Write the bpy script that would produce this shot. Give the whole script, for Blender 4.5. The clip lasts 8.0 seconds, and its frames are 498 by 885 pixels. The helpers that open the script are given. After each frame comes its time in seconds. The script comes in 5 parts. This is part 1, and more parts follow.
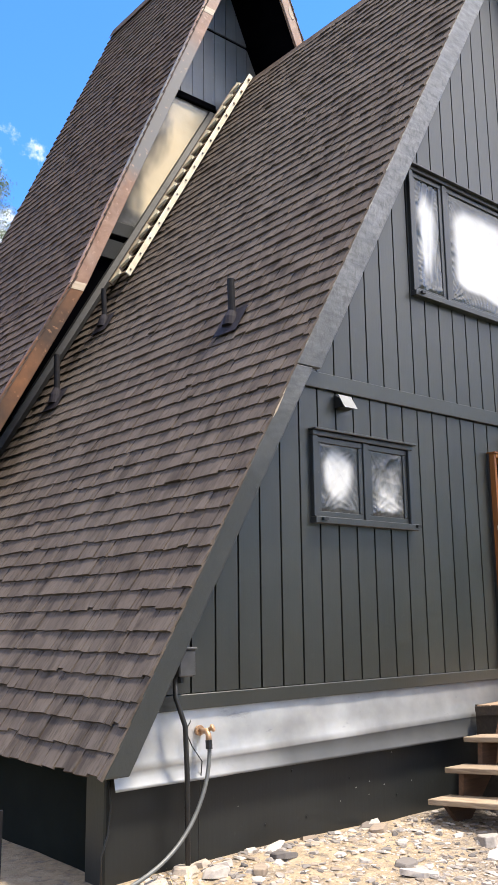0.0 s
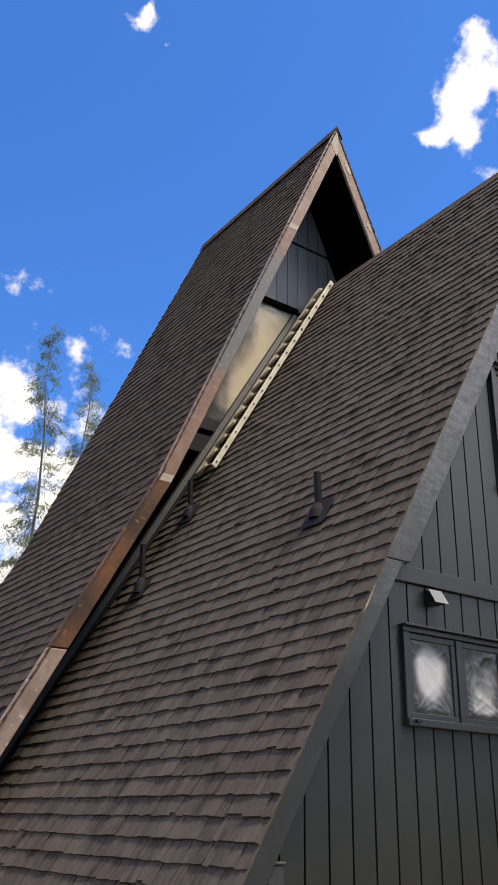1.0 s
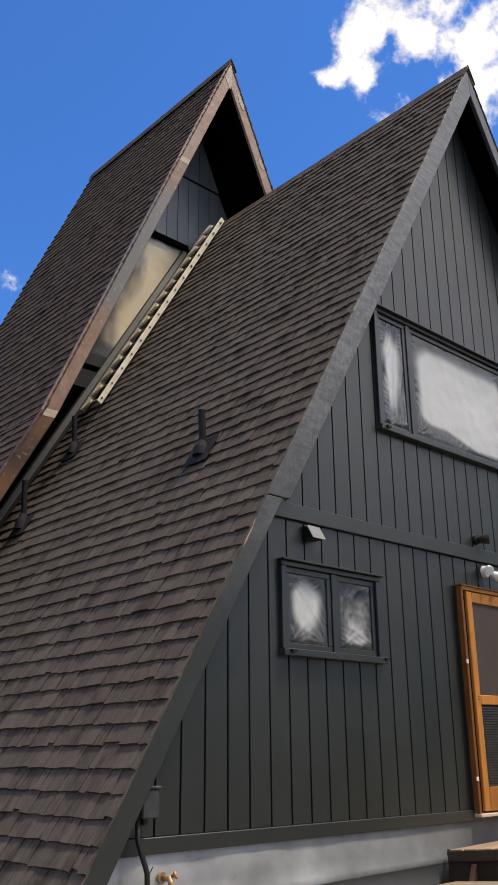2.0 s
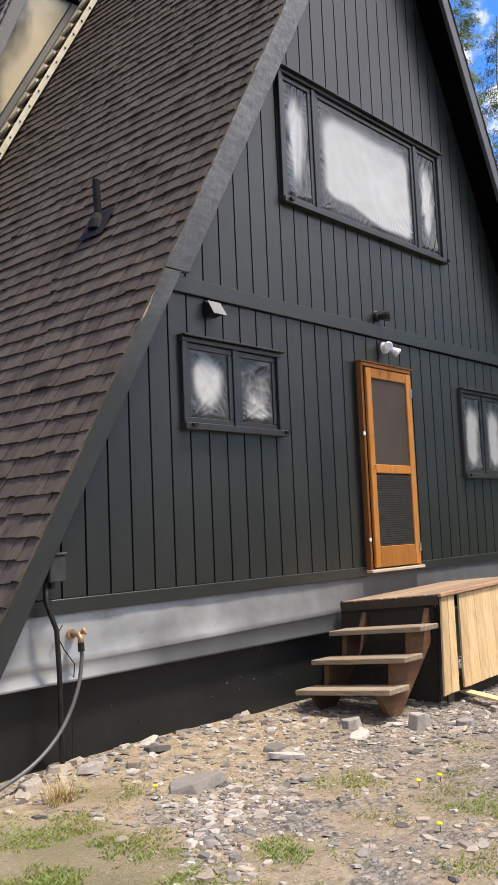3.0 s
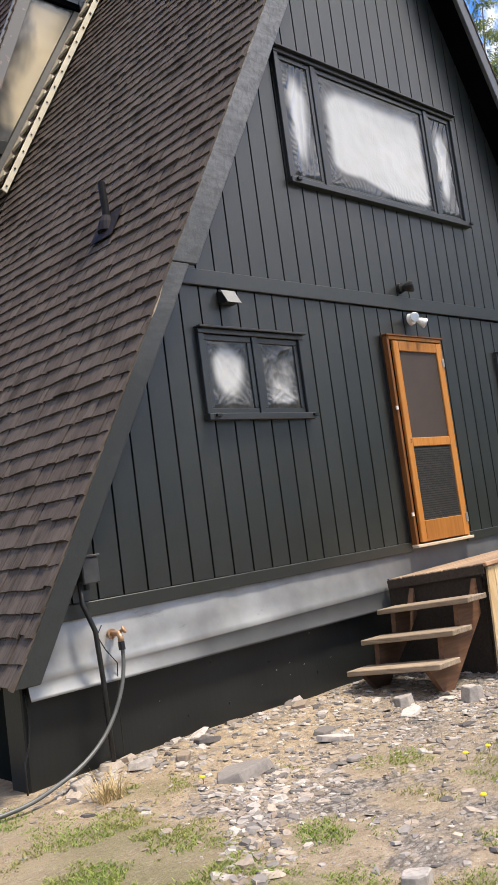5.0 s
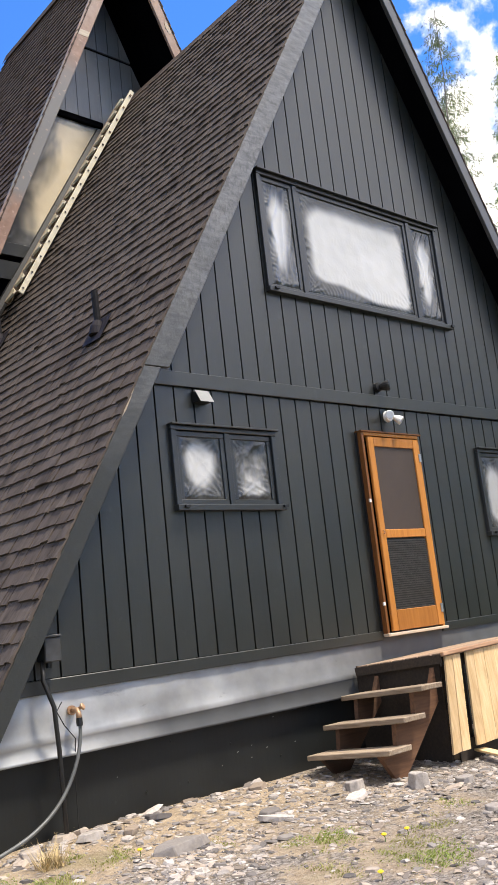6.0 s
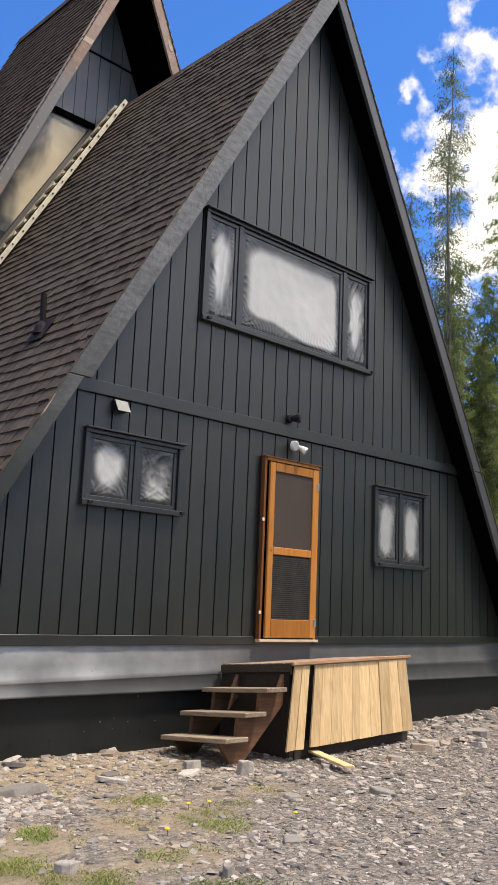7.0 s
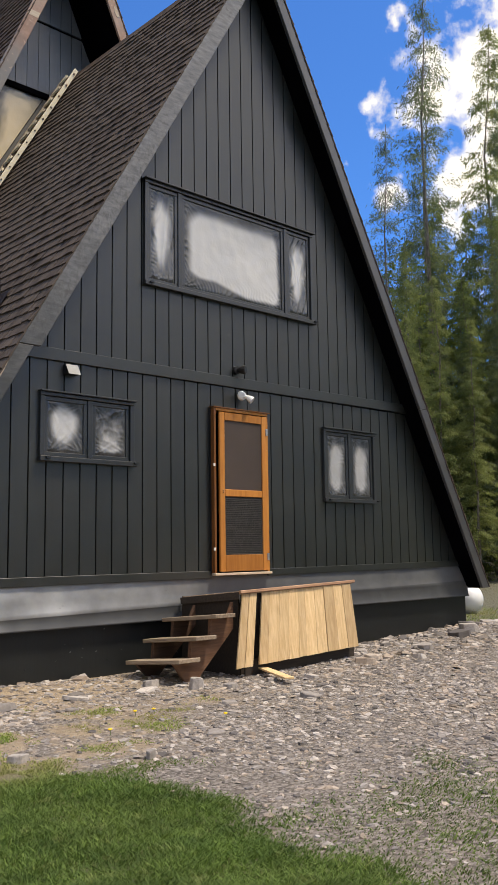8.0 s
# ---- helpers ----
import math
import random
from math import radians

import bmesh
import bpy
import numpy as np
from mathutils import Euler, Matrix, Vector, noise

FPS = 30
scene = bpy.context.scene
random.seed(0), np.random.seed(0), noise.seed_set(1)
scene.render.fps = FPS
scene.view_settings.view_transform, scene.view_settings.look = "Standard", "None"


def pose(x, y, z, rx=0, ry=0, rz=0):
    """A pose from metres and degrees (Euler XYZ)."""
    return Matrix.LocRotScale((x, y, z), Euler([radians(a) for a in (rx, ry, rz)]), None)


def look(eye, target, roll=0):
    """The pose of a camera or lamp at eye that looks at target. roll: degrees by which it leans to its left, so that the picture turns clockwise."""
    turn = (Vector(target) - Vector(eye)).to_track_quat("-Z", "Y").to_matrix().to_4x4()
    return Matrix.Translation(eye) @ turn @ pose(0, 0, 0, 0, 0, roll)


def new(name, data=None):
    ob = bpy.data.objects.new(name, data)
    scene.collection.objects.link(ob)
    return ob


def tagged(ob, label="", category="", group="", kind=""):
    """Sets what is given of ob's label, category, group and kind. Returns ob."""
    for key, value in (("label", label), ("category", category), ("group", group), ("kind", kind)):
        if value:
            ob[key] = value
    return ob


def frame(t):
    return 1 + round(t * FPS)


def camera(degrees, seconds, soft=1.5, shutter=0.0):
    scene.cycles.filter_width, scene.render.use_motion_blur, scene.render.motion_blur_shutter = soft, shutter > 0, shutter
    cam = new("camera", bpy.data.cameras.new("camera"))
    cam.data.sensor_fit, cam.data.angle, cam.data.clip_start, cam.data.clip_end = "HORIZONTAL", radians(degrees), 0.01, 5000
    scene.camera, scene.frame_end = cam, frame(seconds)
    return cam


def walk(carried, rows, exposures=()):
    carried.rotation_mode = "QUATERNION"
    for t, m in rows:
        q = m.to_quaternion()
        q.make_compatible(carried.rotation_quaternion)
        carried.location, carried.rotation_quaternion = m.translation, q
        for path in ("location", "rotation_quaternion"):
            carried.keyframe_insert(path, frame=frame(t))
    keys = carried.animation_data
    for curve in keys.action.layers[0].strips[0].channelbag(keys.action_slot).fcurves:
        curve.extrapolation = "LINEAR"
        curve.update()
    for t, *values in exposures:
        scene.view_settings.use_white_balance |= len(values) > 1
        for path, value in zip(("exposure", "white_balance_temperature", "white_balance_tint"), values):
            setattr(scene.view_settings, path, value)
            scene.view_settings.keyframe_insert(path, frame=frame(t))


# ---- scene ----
cam = camera(31.5, 8.0)
PATH = [
    (0, (-7.502, -4.909, 1.588), (-6.235, -3.41, 1.973), -0.7),
    (0.2, (-7.515, -4.906, 1.594), (-6.338, -3.381, 2.132), -0.6),
    (0.3, (-7.51, -4.901, 1.594), (-6.373, -3.369, 2.194), -0.3),
    (0.4, (-7.515, -4.888, 1.606), (-6.407, -3.355, 2.256), -0.3),
    (0.5, (-7.563, -4.892, 1.608), (-6.476, -3.361, 2.296), 0.3),
    (0.7, (-7.588, -4.889, 1.616), (-6.53, -3.364, 2.361), 0.7),
    (1, (-7.605, -4.885, 1.619), (-6.55, -3.38, 2.406), 1.2),
    (1.2, (-7.608, -4.873, 1.618), (-6.539, -3.382, 2.414), 1.5),
    (1.5, (-7.586, -4.883, 1.618), (-6.474, -3.414, 2.396), 1.4),
    (1.7, (-7.577, -4.886, 1.611), (-6.41, -3.443, 2.357), 0.9),
    (2, (-7.579, -4.925, 1.587), (-6.299, -3.539, 2.249), -0.5),
    (2.2, (-7.572, -4.917, 1.573), (-6.219, -3.567, 2.162), -1.4),
    (3.3, (-7.44, -4.917, 1.463), (-5.937, -3.603, 1.585), -2.5),
    (3.5, (-7.448, -4.913, 1.457), (-5.925, -3.621, 1.571), -2.4),
    (4, (-7.43, -4.922, 1.448), (-5.874, -3.67, 1.55), -3.4),
    (4.2, (-7.421, -4.909, 1.444), (-5.88, -3.64, 1.554), -4.1),
    (4.5, (-7.376, -4.962, 1.443), (-5.91, -3.609, 1.588), -5.9),
    (4.7, (-7.331, -5.004, 1.438), (-5.903, -3.612, 1.59), -7.0),
    (5.8, (-7.075, -5.631, 1.418), (-5.773, -4.155, 1.775), -7.1),
    (6, (-7.119, -5.879, 1.365), (-5.807, -4.42, 1.75), -6.3),
    (6.2, (-7.177, -6.114, 1.399), (-5.841, -4.671, 1.763), -4.9),
    (6.5, (-7.234, -6.474, 1.391), (-5.886, -5.045, 1.767), -1.5),
    (6.7, (-7.286, -6.701, 1.383), (-5.937, -5.273, 1.757), 1.1),
    (7, (-7.307, -7.067, 1.415), (-5.949, -5.644, 1.778), 2.4),
    (7.2, (-7.413, -7.335, 1.379), (-6.043, -5.926, 1.752), 1.8),
    (7.5, (-7.452, -7.675, 1.382), (-6.06, -6.284, 1.742), 0.8),
    (7.7, (-7.45, -7.893, 1.356), (-6.042, -6.509, 1.674), 0.4),
    (8, (-7.42, -8.165, 1.329), (-6.057, -6.722, 1.571), -0.8),
]
walk(cam, [(t, look(eye, target, roll)) for t, eye, target, roll in PATH], [(0.0, 1.03, 7100, 10), (0.3, 0.68, 7150, 10), (0.6, 0.15, 7250, 10), (1.0, 0.12, 7250, 10), (1.5, 0.17, 7250, 10), (2.1, -0.1, 7300, 10), (3.3, 0.42, 7200, 10), (4.7, 0.43, 7200, 10), (5.8, 0.58, 7100, 10), (6.5, 0.33, 7200, 10), (8.0, -0.03, 7550, 10)])

# ---- world, sun and exposure ----
SUN = Vector((0.5, -0.68, 1.85)).normalized()
world = bpy.data.worlds.new("sky")
scene.world = world
world.use_nodes = True
wn, wl = world.node_tree.nodes, world.node_tree.links
wn.clear()


def wnode(kind, **values):
    n = wn.new(kind)
    for k, v in values.items():
        n.inputs[int(k[1:])].default_value = v
    return n


sky = wn.new("ShaderNodeTexSky")
sky.sky_type, sky.sun_disc = "NISHITA", False
sky.sun_elevation = math.asin(SUN.z)
sky.sun_rotation = math.atan2(SUN.x, SUN.y)
sky.altitude, sky.air_density, sky.dust_density, sky.ozone_density = 900, 1.0, 0.4, 2.5
geo = wn.new("ShaderNodeNewGeometry")
view = wn.new("ShaderNodeTexCoord")
# clouds: soft heaps round a few directions, torn by noise
CLOUDS = [((0.30, 0.90, 0.31), 0.205), ((0.29, 0.873, 0.395), 0.10), ((0.22, 0.89, 0.40), 0.12), ((0.735, 0.505, 0.45), 0.06), ((0.57, 0.444, 0.691), 0.040), ((0.583, 0.416, 0.698), 0.050), ((0.608, 0.409, 0.68), 0.060), ((0.611, 0.375, 0.697), 0.050), ((0.641, 0.386, 0.663), 0.055), ((0.654, 0.361, 0.665), 0.060), ((0.682, 0.364, 0.634), 0.050), ((0.56, 0.486, 0.672), 0.022), ((0.28, 0.609, 0.742), 0.02),
          ((0.729, 0.478, 0.488), 0.055), ((0.758, 0.437, 0.485), 0.10), ((0.79, 0.472, 0.39), 0.11), ((0.697, 0.548, 0.463), 0.034), ((0.713, 0.524, 0.468), 0.022), ((0.681, 0.505, 0.531), 0.026), ((0.745, 0.427, 0.516), 0.03), ((0.83, 0.36, 0.42), 0.05),
          # large clouds out of view, added to whiten the fill light
          ((-0.85, -0.1, 0.5), 0.75), ((-0.45, -0.45, 0.75), 0.7), ((0.0, -0.5, 0.87), 0.6), ((-0.9, 0.45, 0.4), 0.45), ((0.35, -0.75, 0.55), 0.6), ((-0.3, -0.8, 0.5), 0.6), ((0.72, -0.45, 0.52), 0.5), ((0.72, -0.62, 0.30), 0.45), ((0.55, -0.25, 0.8), 0.35)]
stir = wn.new("ShaderNodeTexNoise")
stir.inputs["Scale"].default_value, stir.inputs["Detail"].default_value = 16.0, 6.0
wl.new(view.outputs["Generated"], stir.inputs["Vector"])
centred = wn.new("ShaderNodeVectorMath")
centred.operation = "SUBTRACT"
wl.new(stir.outputs["Color"], centred.inputs[0])
centred.inputs[1].default_value = (0.5, 0.5, 0.5)
bent = wn.new("ShaderNodeVectorMath")
bent.operation = "MULTIPLY_ADD"
wl.new(centred.outputs[0], bent.inputs[0])
bent.inputs[1].default_value = (0.10, 0.10, 0.10)
wl.new(view.outputs["Generated"], bent.inputs[2])
heap = None
for way, size in CLOUDS:
    away = wn.new("ShaderNodeVectorMath")
    away.operation = "DISTANCE"
    wl.new(bent.outputs[0], away.inputs[0])
    away.inputs[1].default_value = Vector(way).normalized()
    near = wn.new("ShaderNodeMath")
    near.operation = "MULTIPLY_ADD"
    wl.new(away.outputs["Value"], near.inputs[0])
    near.inputs[1].default_value, near.inputs[2].default_value = -1.0 / size, 1.0
    if heap is None:
        heap = near
    else:
        top = wn.new("ShaderNodeMath")
        top.operation = "MAXIMUM"
        wl.new(heap.outputs[0], top.inputs[0])
        wl.new(near.outputs[0], top.inputs[1])
        heap = top
puffs = wn.new("ShaderNodeTexNoise")
puffs.inputs["Scale"].default_value, puffs.inputs["Detail"].default_value, puffs.inputs["Roughness"].default_value = 20.0, 8.0, 0.58
wl.new(view.outputs["Generated"], puffs.inputs["Vector"])
torn = wn.new("ShaderNodeMath")
torn.operation = "MULTIPLY_ADD"
wl.new(puffs.outputs["Fac"], torn.inputs[0])
torn.inputs[1].default_value = 4.0
wl.new(heap.outputs[0], torn.inputs[2])
cover_ramp = wn.new("ShaderNodeMapRange")
cover_ramp.interpolation_type = "SMOOTHSTEP"
wl.new(torn.outputs[0], cover_ramp.inputs["Value"])
cover_ramp.inputs["From Min"].default_value, cover_ramp.inputs["From Max"].default_value = 2.10, 2.90
deep = wn.new("ShaderNodeMix")
deep.data_type, deep.blend_type = "RGBA", "MULTIPLY"
deep.inputs["Factor"].default_value = 1.0
deep.inputs["B"].default_value = (0.60, 1.40, 2.52, 1)
wl.new(sky.outputs[0], deep.inputs["A"])
white = wn.new("ShaderNodeMix")
white.data_type = "RGBA"
wl.new(cover_ramp.outputs[0], white.inputs["Factor"])
wl.new(deep.outputs["Result"], white.inputs["A"])
white.inputs["B"].default_value = (12.5, 12.4, 12.4, 1)
back = wn.new("ShaderNodeBackground")
back.inputs["Strength"].default_value = 0.10
wl.new(white.outputs["Result"], back.inputs["Color"])
wout = wn.new("ShaderNodeOutputWorld")
wl.new(back.outputs[0], wout.inputs["Surface"])

sun = new("sun", bpy.data.lights.new("sun", "SUN"))
sun.data.energy, sun.data.angle, sun.data.color = 4.6, radians(8), (1.0, 0.95, 0.87)
sun.matrix_world = look(SUN * 40, (0, 0, 0))

# ---- materials ----


class Mat:
    """A small builder for node materials."""

    def __init__(self, name, rough=0.6, metal=0.0, spec=0.5):
        self.m = bpy.data.materials.new(name)
        self.m.use_nodes = True
        self.n, self.l = self.m.node_tree.nodes, self.m.node_tree.links
        self.b = self.n["Principled BSDF"]
        self.b.inputs["Roughness"].default_value = rough
        self.b.inputs["Metallic"].default_value = metal
        self.b.inputs["Specular IOR Level"].default_value = spec
        self.co = self.n.new("ShaderNodeTexCoord")

    def at(self, scale=(1, 1, 1), rot=(0, 0, 0), space="Object"):
        mp = self.n.new("ShaderNodeMapping")
        mp.inputs["Scale"].default_value, mp.inputs["Rotation"].default_value = scale, [radians(a) for a in rot]
        self.l.new(self.co.outputs[space], mp.inputs["Vector"])
        return mp.outputs[0]

    def world_at(self, scale=(1, 1, 1), rot=(0, 0, 0)):
        g = self.n.new("ShaderNodeNewGeometry")
        mp = self.n.new("ShaderNodeMapping")
        mp.inputs["Scale"].default_value, mp.inputs["Rotation"].default_value = scale, [radians(a) for a in rot]
        self.l.new(g.outputs["Position"], mp.inputs["Vector"])
        return mp.outputs[0]

    def noise(self, vec, scale, detail=4, rough=0.55, distort=0.0):
        t = self.n.new("ShaderNodeTexNoise")
        t.inputs["Scale"].default_value, t.inputs["Detail"].default_value = scale, detail
        t.inputs["Roughness"].default_value, t.inputs["Distortion"].default_value = rough, distort
        self.l.new(vec, t.inputs["Vector"])
        return t.outputs["Fac"]

    def ramp(self, fac, lo, hi, a=0.0, b=1.0):
        r = self.n.new("ShaderNodeMapRange")
        self.l.new(fac, r.inputs["Value"])
        for k, v in zip(("From Min", "From Max", "To Min", "To Max"), (lo, hi, a, b)):
            r.inputs[k].default_value = v
        return r.outputs[0]

    def mix(self, fac, a, b, how="MIX"):
        x = self.n.new("ShaderNodeMix")
        x.data_type, x.blend_type = "RGBA", how
        for sock, v in ((x.inputs["Factor"], fac), (x.inputs["A"], a), (x.inputs["B"], b)):
            if isinstance(v, (int, float)):
                sock.default_value = v
            elif isinstance(v, tuple):
                sock.default_value = (*v, 1)
            else:
                self.l.new(v, sock)
        return x.outputs["Result"]

    def math(self, op, a, b=0.0):
        x = self.n.new("ShaderNodeMath")
        x.operation = op
        for sock, v in zip(x.inputs, (a, b)):
            if isinstance(v, (int, float)):
                sock.default_value = v
            else:
                self.l.new(v, sock)
        return x.outputs[0]

    def axis(self, vec, i):
        s = self.n.new("ShaderNodeSeparateXYZ")
        self.l.new(vec, s.inputs[0])
        return s.outputs[i]

    def chance(self):
        """A random number of the piece, whether an object of its own or an island of a joined mesh."""
        o, g = self.n.new("ShaderNodeObjectInfo"), self.n.new("ShaderNodeNewGeometry")
        return self.math("FRACT", self.math("ADD", o.outputs["Random"], g.outputs["Random Per Island"]))

    def color(self, c):
        if isinstance(c, tuple):
            self.b.inputs["Base Color"].default_value = (*c, 1)
        else:
            self.l.new(c, self.b.inputs["Base Color"])
        return self

    def rough(self, f):
        self.l.new(f, self.b.inputs["Roughness"])
        return self

    def bump(self, height, strength=0.3, distance=0.01):
        x = self.n.new("ShaderNodeBump")
        x.inputs["Strength"].default_value, x.inputs["Distance"].default_value = strength, distance
        self.l.new(height, x.inputs["Height"])
        self.l.new(x.outputs[0], self.b.inputs["Normal"])
        return self


def plain(name, c, rough=0.5, metal=0.0, vary=0.25, scale=12, bump=0.15, spec=0.5):
    k = Mat(name, rough, metal, spec)
    n = k.noise(k.at(), scale, 5)
    k.color(k.mix(k.ramp(n, 0.35, 0.7), tuple(v * (1 - vary) for v in c), tuple(min(1, v * (1 + vary)) for v in c)))
    return k.bump(n, bump, 0.004).m


def paint_dark(name, base, dust=0.35, gloss=1.0):
    k = Mat(name, 0.42, spec=gloss)
    w = k.world_at()
    grain = k.noise(k.world_at((60, 60, 2.5)), 1.0, 5)
    blot = k.noise(w, 1.3, 5)
    fine = k.noise(w, 60, 3)
    c = k.mix(k.ramp(blot, 0.35, 0.7), base, tuple(v * 1.35 for v in base))
    c = k.mix(k.ramp(grain, 0.4, 0.75, 0, 0.35), c, tuple(v * 0.7 for v in base))
    c = k.mix(k.ramp(k.noise(w, 9, 6), 0.66, 0.76, 0, dust), c, tuple(min(1, v * 2.2 + 0.02) for v in base))
    tone = k.chance()
    c = k.mix(1.0, c, k.mix(tone, (0.86, 0.87, 0.88), (1.12, 1.12, 1.1)), "MULTIPLY")
    k.color(c).rough(k.ramp(blot, 0.3, 0.7, 0.31, 0.42))
    return k.bump(k.math("ADD", grain, fine), 0.10, 0.004).m


SIDING = paint_dark("charcoal_siding_paint", (0.0128, 0.0136, 0.0110))
TRIM = paint_dark("charcoal_trim_paint", (0.0128, 0.0136, 0.0110))
FOUND = paint_dark("charcoal_foundation_paint", (0.0135, 0.0146, 0.0148), 0.3, 0.35)
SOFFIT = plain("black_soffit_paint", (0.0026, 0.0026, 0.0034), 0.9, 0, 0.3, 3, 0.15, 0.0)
SIDING_REAR = paint_dark("grey_gable_paint", (0.115, 0.117, 0.122))
# near-black, so the shade in the grooves is part of the backing's colour
GROOVE = plain("groove_shadow_tone", (0.006, 0.006, 0.006), 0.9, 0, 0.3, 3, 0.15, 0.06)
FRAME = paint_dark("window_frame_paint", (0.014, 0.0148, 0.0150), 0.2)


def shingle_material(name, lo, hi, grey):
    k = Mat(name, 0.9, spec=0.08)
    tone = k.chance()
    o = k.world_at()
    streak = k.noise(k.world_at((9, 70, 9)), 1.0, 5, 0.65)
    patch = k.noise(o, 0.55, 4)
    c = k.mix(tone, lo, hi)
    c = k.mix(k.ramp(patch, 0.35, 0.7, 0, 0.55), c, grey)
    c = k.mix(k.ramp(streak, 0.48, 0.68, 0, 0.55), c, tuple(v * 0.30 for v in lo))
    c = k.mix(k.ramp(k.noise(k.world_at((1.6, 5, 1.6)), 1.0, 6, 0.65), 0.52, 0.68, 0, 0.65), c, tuple(v * 0.33 for v in lo))
    c = k.mix(k.ramp(k.noise(o, 26, 5), 0.6, 0.8, 0, 0.4), c, tuple(v * 0.4 for v in lo))
    k.color(c)
    return k.bump(streak, 0.4, 0.006).m


SHINGLE = shingle_material("weathered_cedar_shingle", (0.080, 0.0625, 0.0535), (0.120, 0.096, 0.082), (0.108, 0.091, 0.080))
SHINGLE_DARK = shingle_material("dark_cedar_shingle", (0.076, 0.054, 0.045), (0.108, 0.079, 0.065), (0.094, 0.075, 0.065))


def wood(name, a, b, rough=0.6, along=(40, 3, 40), dirt=0.3, dirt_color=(0.05, 0.04, 0.035)):
    k = Mat(name, rough, spec=0.35)
    grain = k.noise(k.at(along), 1.0, 6, 0.6, 0.4)
    c = k.mix(k.ramp(grain, 0.3, 0.72), a, b)
    c = k.mix(1.0, c, k.mix(k.chance(), (0.74, 0.72, 0.70), (1.16, 1.15, 1.12)), "MULTIPLY")
    c = k.mix(k.ramp(k.noise(k.at(), 5, 6), 0.55, 0.75, 0, dirt), c, dirt_color)
    k.color(c)
    return k.bump(grain, 0.3, 0.004).m


LUMBER = wood("fresh_lumber", (0.56, 0.37, 0.185), (0.80, 0.60, 0.36), 0.6, (34, 34, 1.3), 0.22, (0.26, 0.15, 0.075))
TREAD = wood("weathered_tread_wood", (0.24, 0.175, 0.125), (0.46, 0.375, 0.285), 0.7, (40, 3, 40), 0.3, (0.12, 0.09, 0.07))
STRINGER = wood("stringer_wood", (0.13, 0.065, 0.038), (0.25, 0.13, 0.072), 0.65, (3, 40, 30), 0.4)
DECKTOP = wood("deck_board_wood", (0.25, 0.165, 0.11), (0.42, 0.30, 0.215), 0.6, (3, 40, 40), 0.2)
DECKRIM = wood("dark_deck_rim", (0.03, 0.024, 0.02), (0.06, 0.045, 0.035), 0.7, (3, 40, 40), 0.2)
DOORWOOD = wood("orange_stained_wood", (0.40, 0.155, 0.034), (0.55, 0.23, 0.054), 0.38, (30, 30, 2.2), 0.1, (0.2, 0.07, 0.02))
JAMB = wood("dark_jamb_wood", (0.17, 0.062, 0.018), (0.27, 0.105, 0.03), 0.45, (30, 30, 2.2), 0.25, (0.05, 0.02, 0.01))
BAREWOOD = wood("bare_threshold_wood", (0.45, 0.36, 0.27), (0.62, 0.52, 0.42), 0.7, (3, 40, 40), 0.2)
LADDERWOOD = wood("pale_ladder_paint", (0.52, 0.46, 0.35), (0.66, 0.60, 0.48), 0.55, (6, 6, 6), 0.25, (0.2, 0.16, 0.1))


def fascia_rear(name, a, b, spray, amount, reach=None):
    """Brown rake boards, part of them dusted with grey primer or stained black."""
    k = Mat(name, 0.6, spec=0.35)
    w = k.world_at()
    grain = k.noise(k.world_at((6, 30, 6)), 1.0, 6, 0.6, 0.5)
    c = k.mix(k.ramp(grain, 0.3, 0.72), a, b)
    c = k.mix(k.ramp(k.noise(w, 1.1, 5), 0.5 - amount * 0.3, 0.72, 0, min(1, amount * 1.6)), c, spray)
    if reach:
        wob = k.math("ADD", k.axis(w, 2), k.ramp(k.noise(w, 1.6, 5), 0.25, 0.75, -0.5, 0.5))
        c = k.mix(k.math("MULTIPLY", k.ramp(wob, reach[0], reach[0] + 0.5), k.ramp(wob, reach[1], reach[1] - 1.2)), c, spray)
    c = k.mix(k.ramp(k.noise(w, 14, 5), 0.62, 0.7, 0, 0.5), c, tuple(min(1, v * 1.5 + 0.05) for v in b))
    k.color(c)
    return k.bump(grain, 0.3, 0.005).m


REAR_TOP = fascia_rear("brown_rake_board", (0.24, 0.135, 0.095), (0.38, 0.25, 0.19), (0.34, 0.29, 0.26), 0.35)
REAR_MID = fascia_rear("primed_rake_board", (0.21, 0.115, 0.08), (0.32, 0.20, 0.15), (0.17, 0.163, 0.16), 0.25, (6.75, 10.0))
REAR_LOW = fascia_rear("stained_rake_board", (0.155, 0.062, 0.024), (0.25, 0.105, 0.042), (0.018, 0.015, 0.013), 0.95)
REAR_BARE = fascia_rear("bare_rake_board", (0.28, 0.185, 0.145), (0.44, 0.33, 0.28), (0.05, 0.04, 0.035), 0.45)


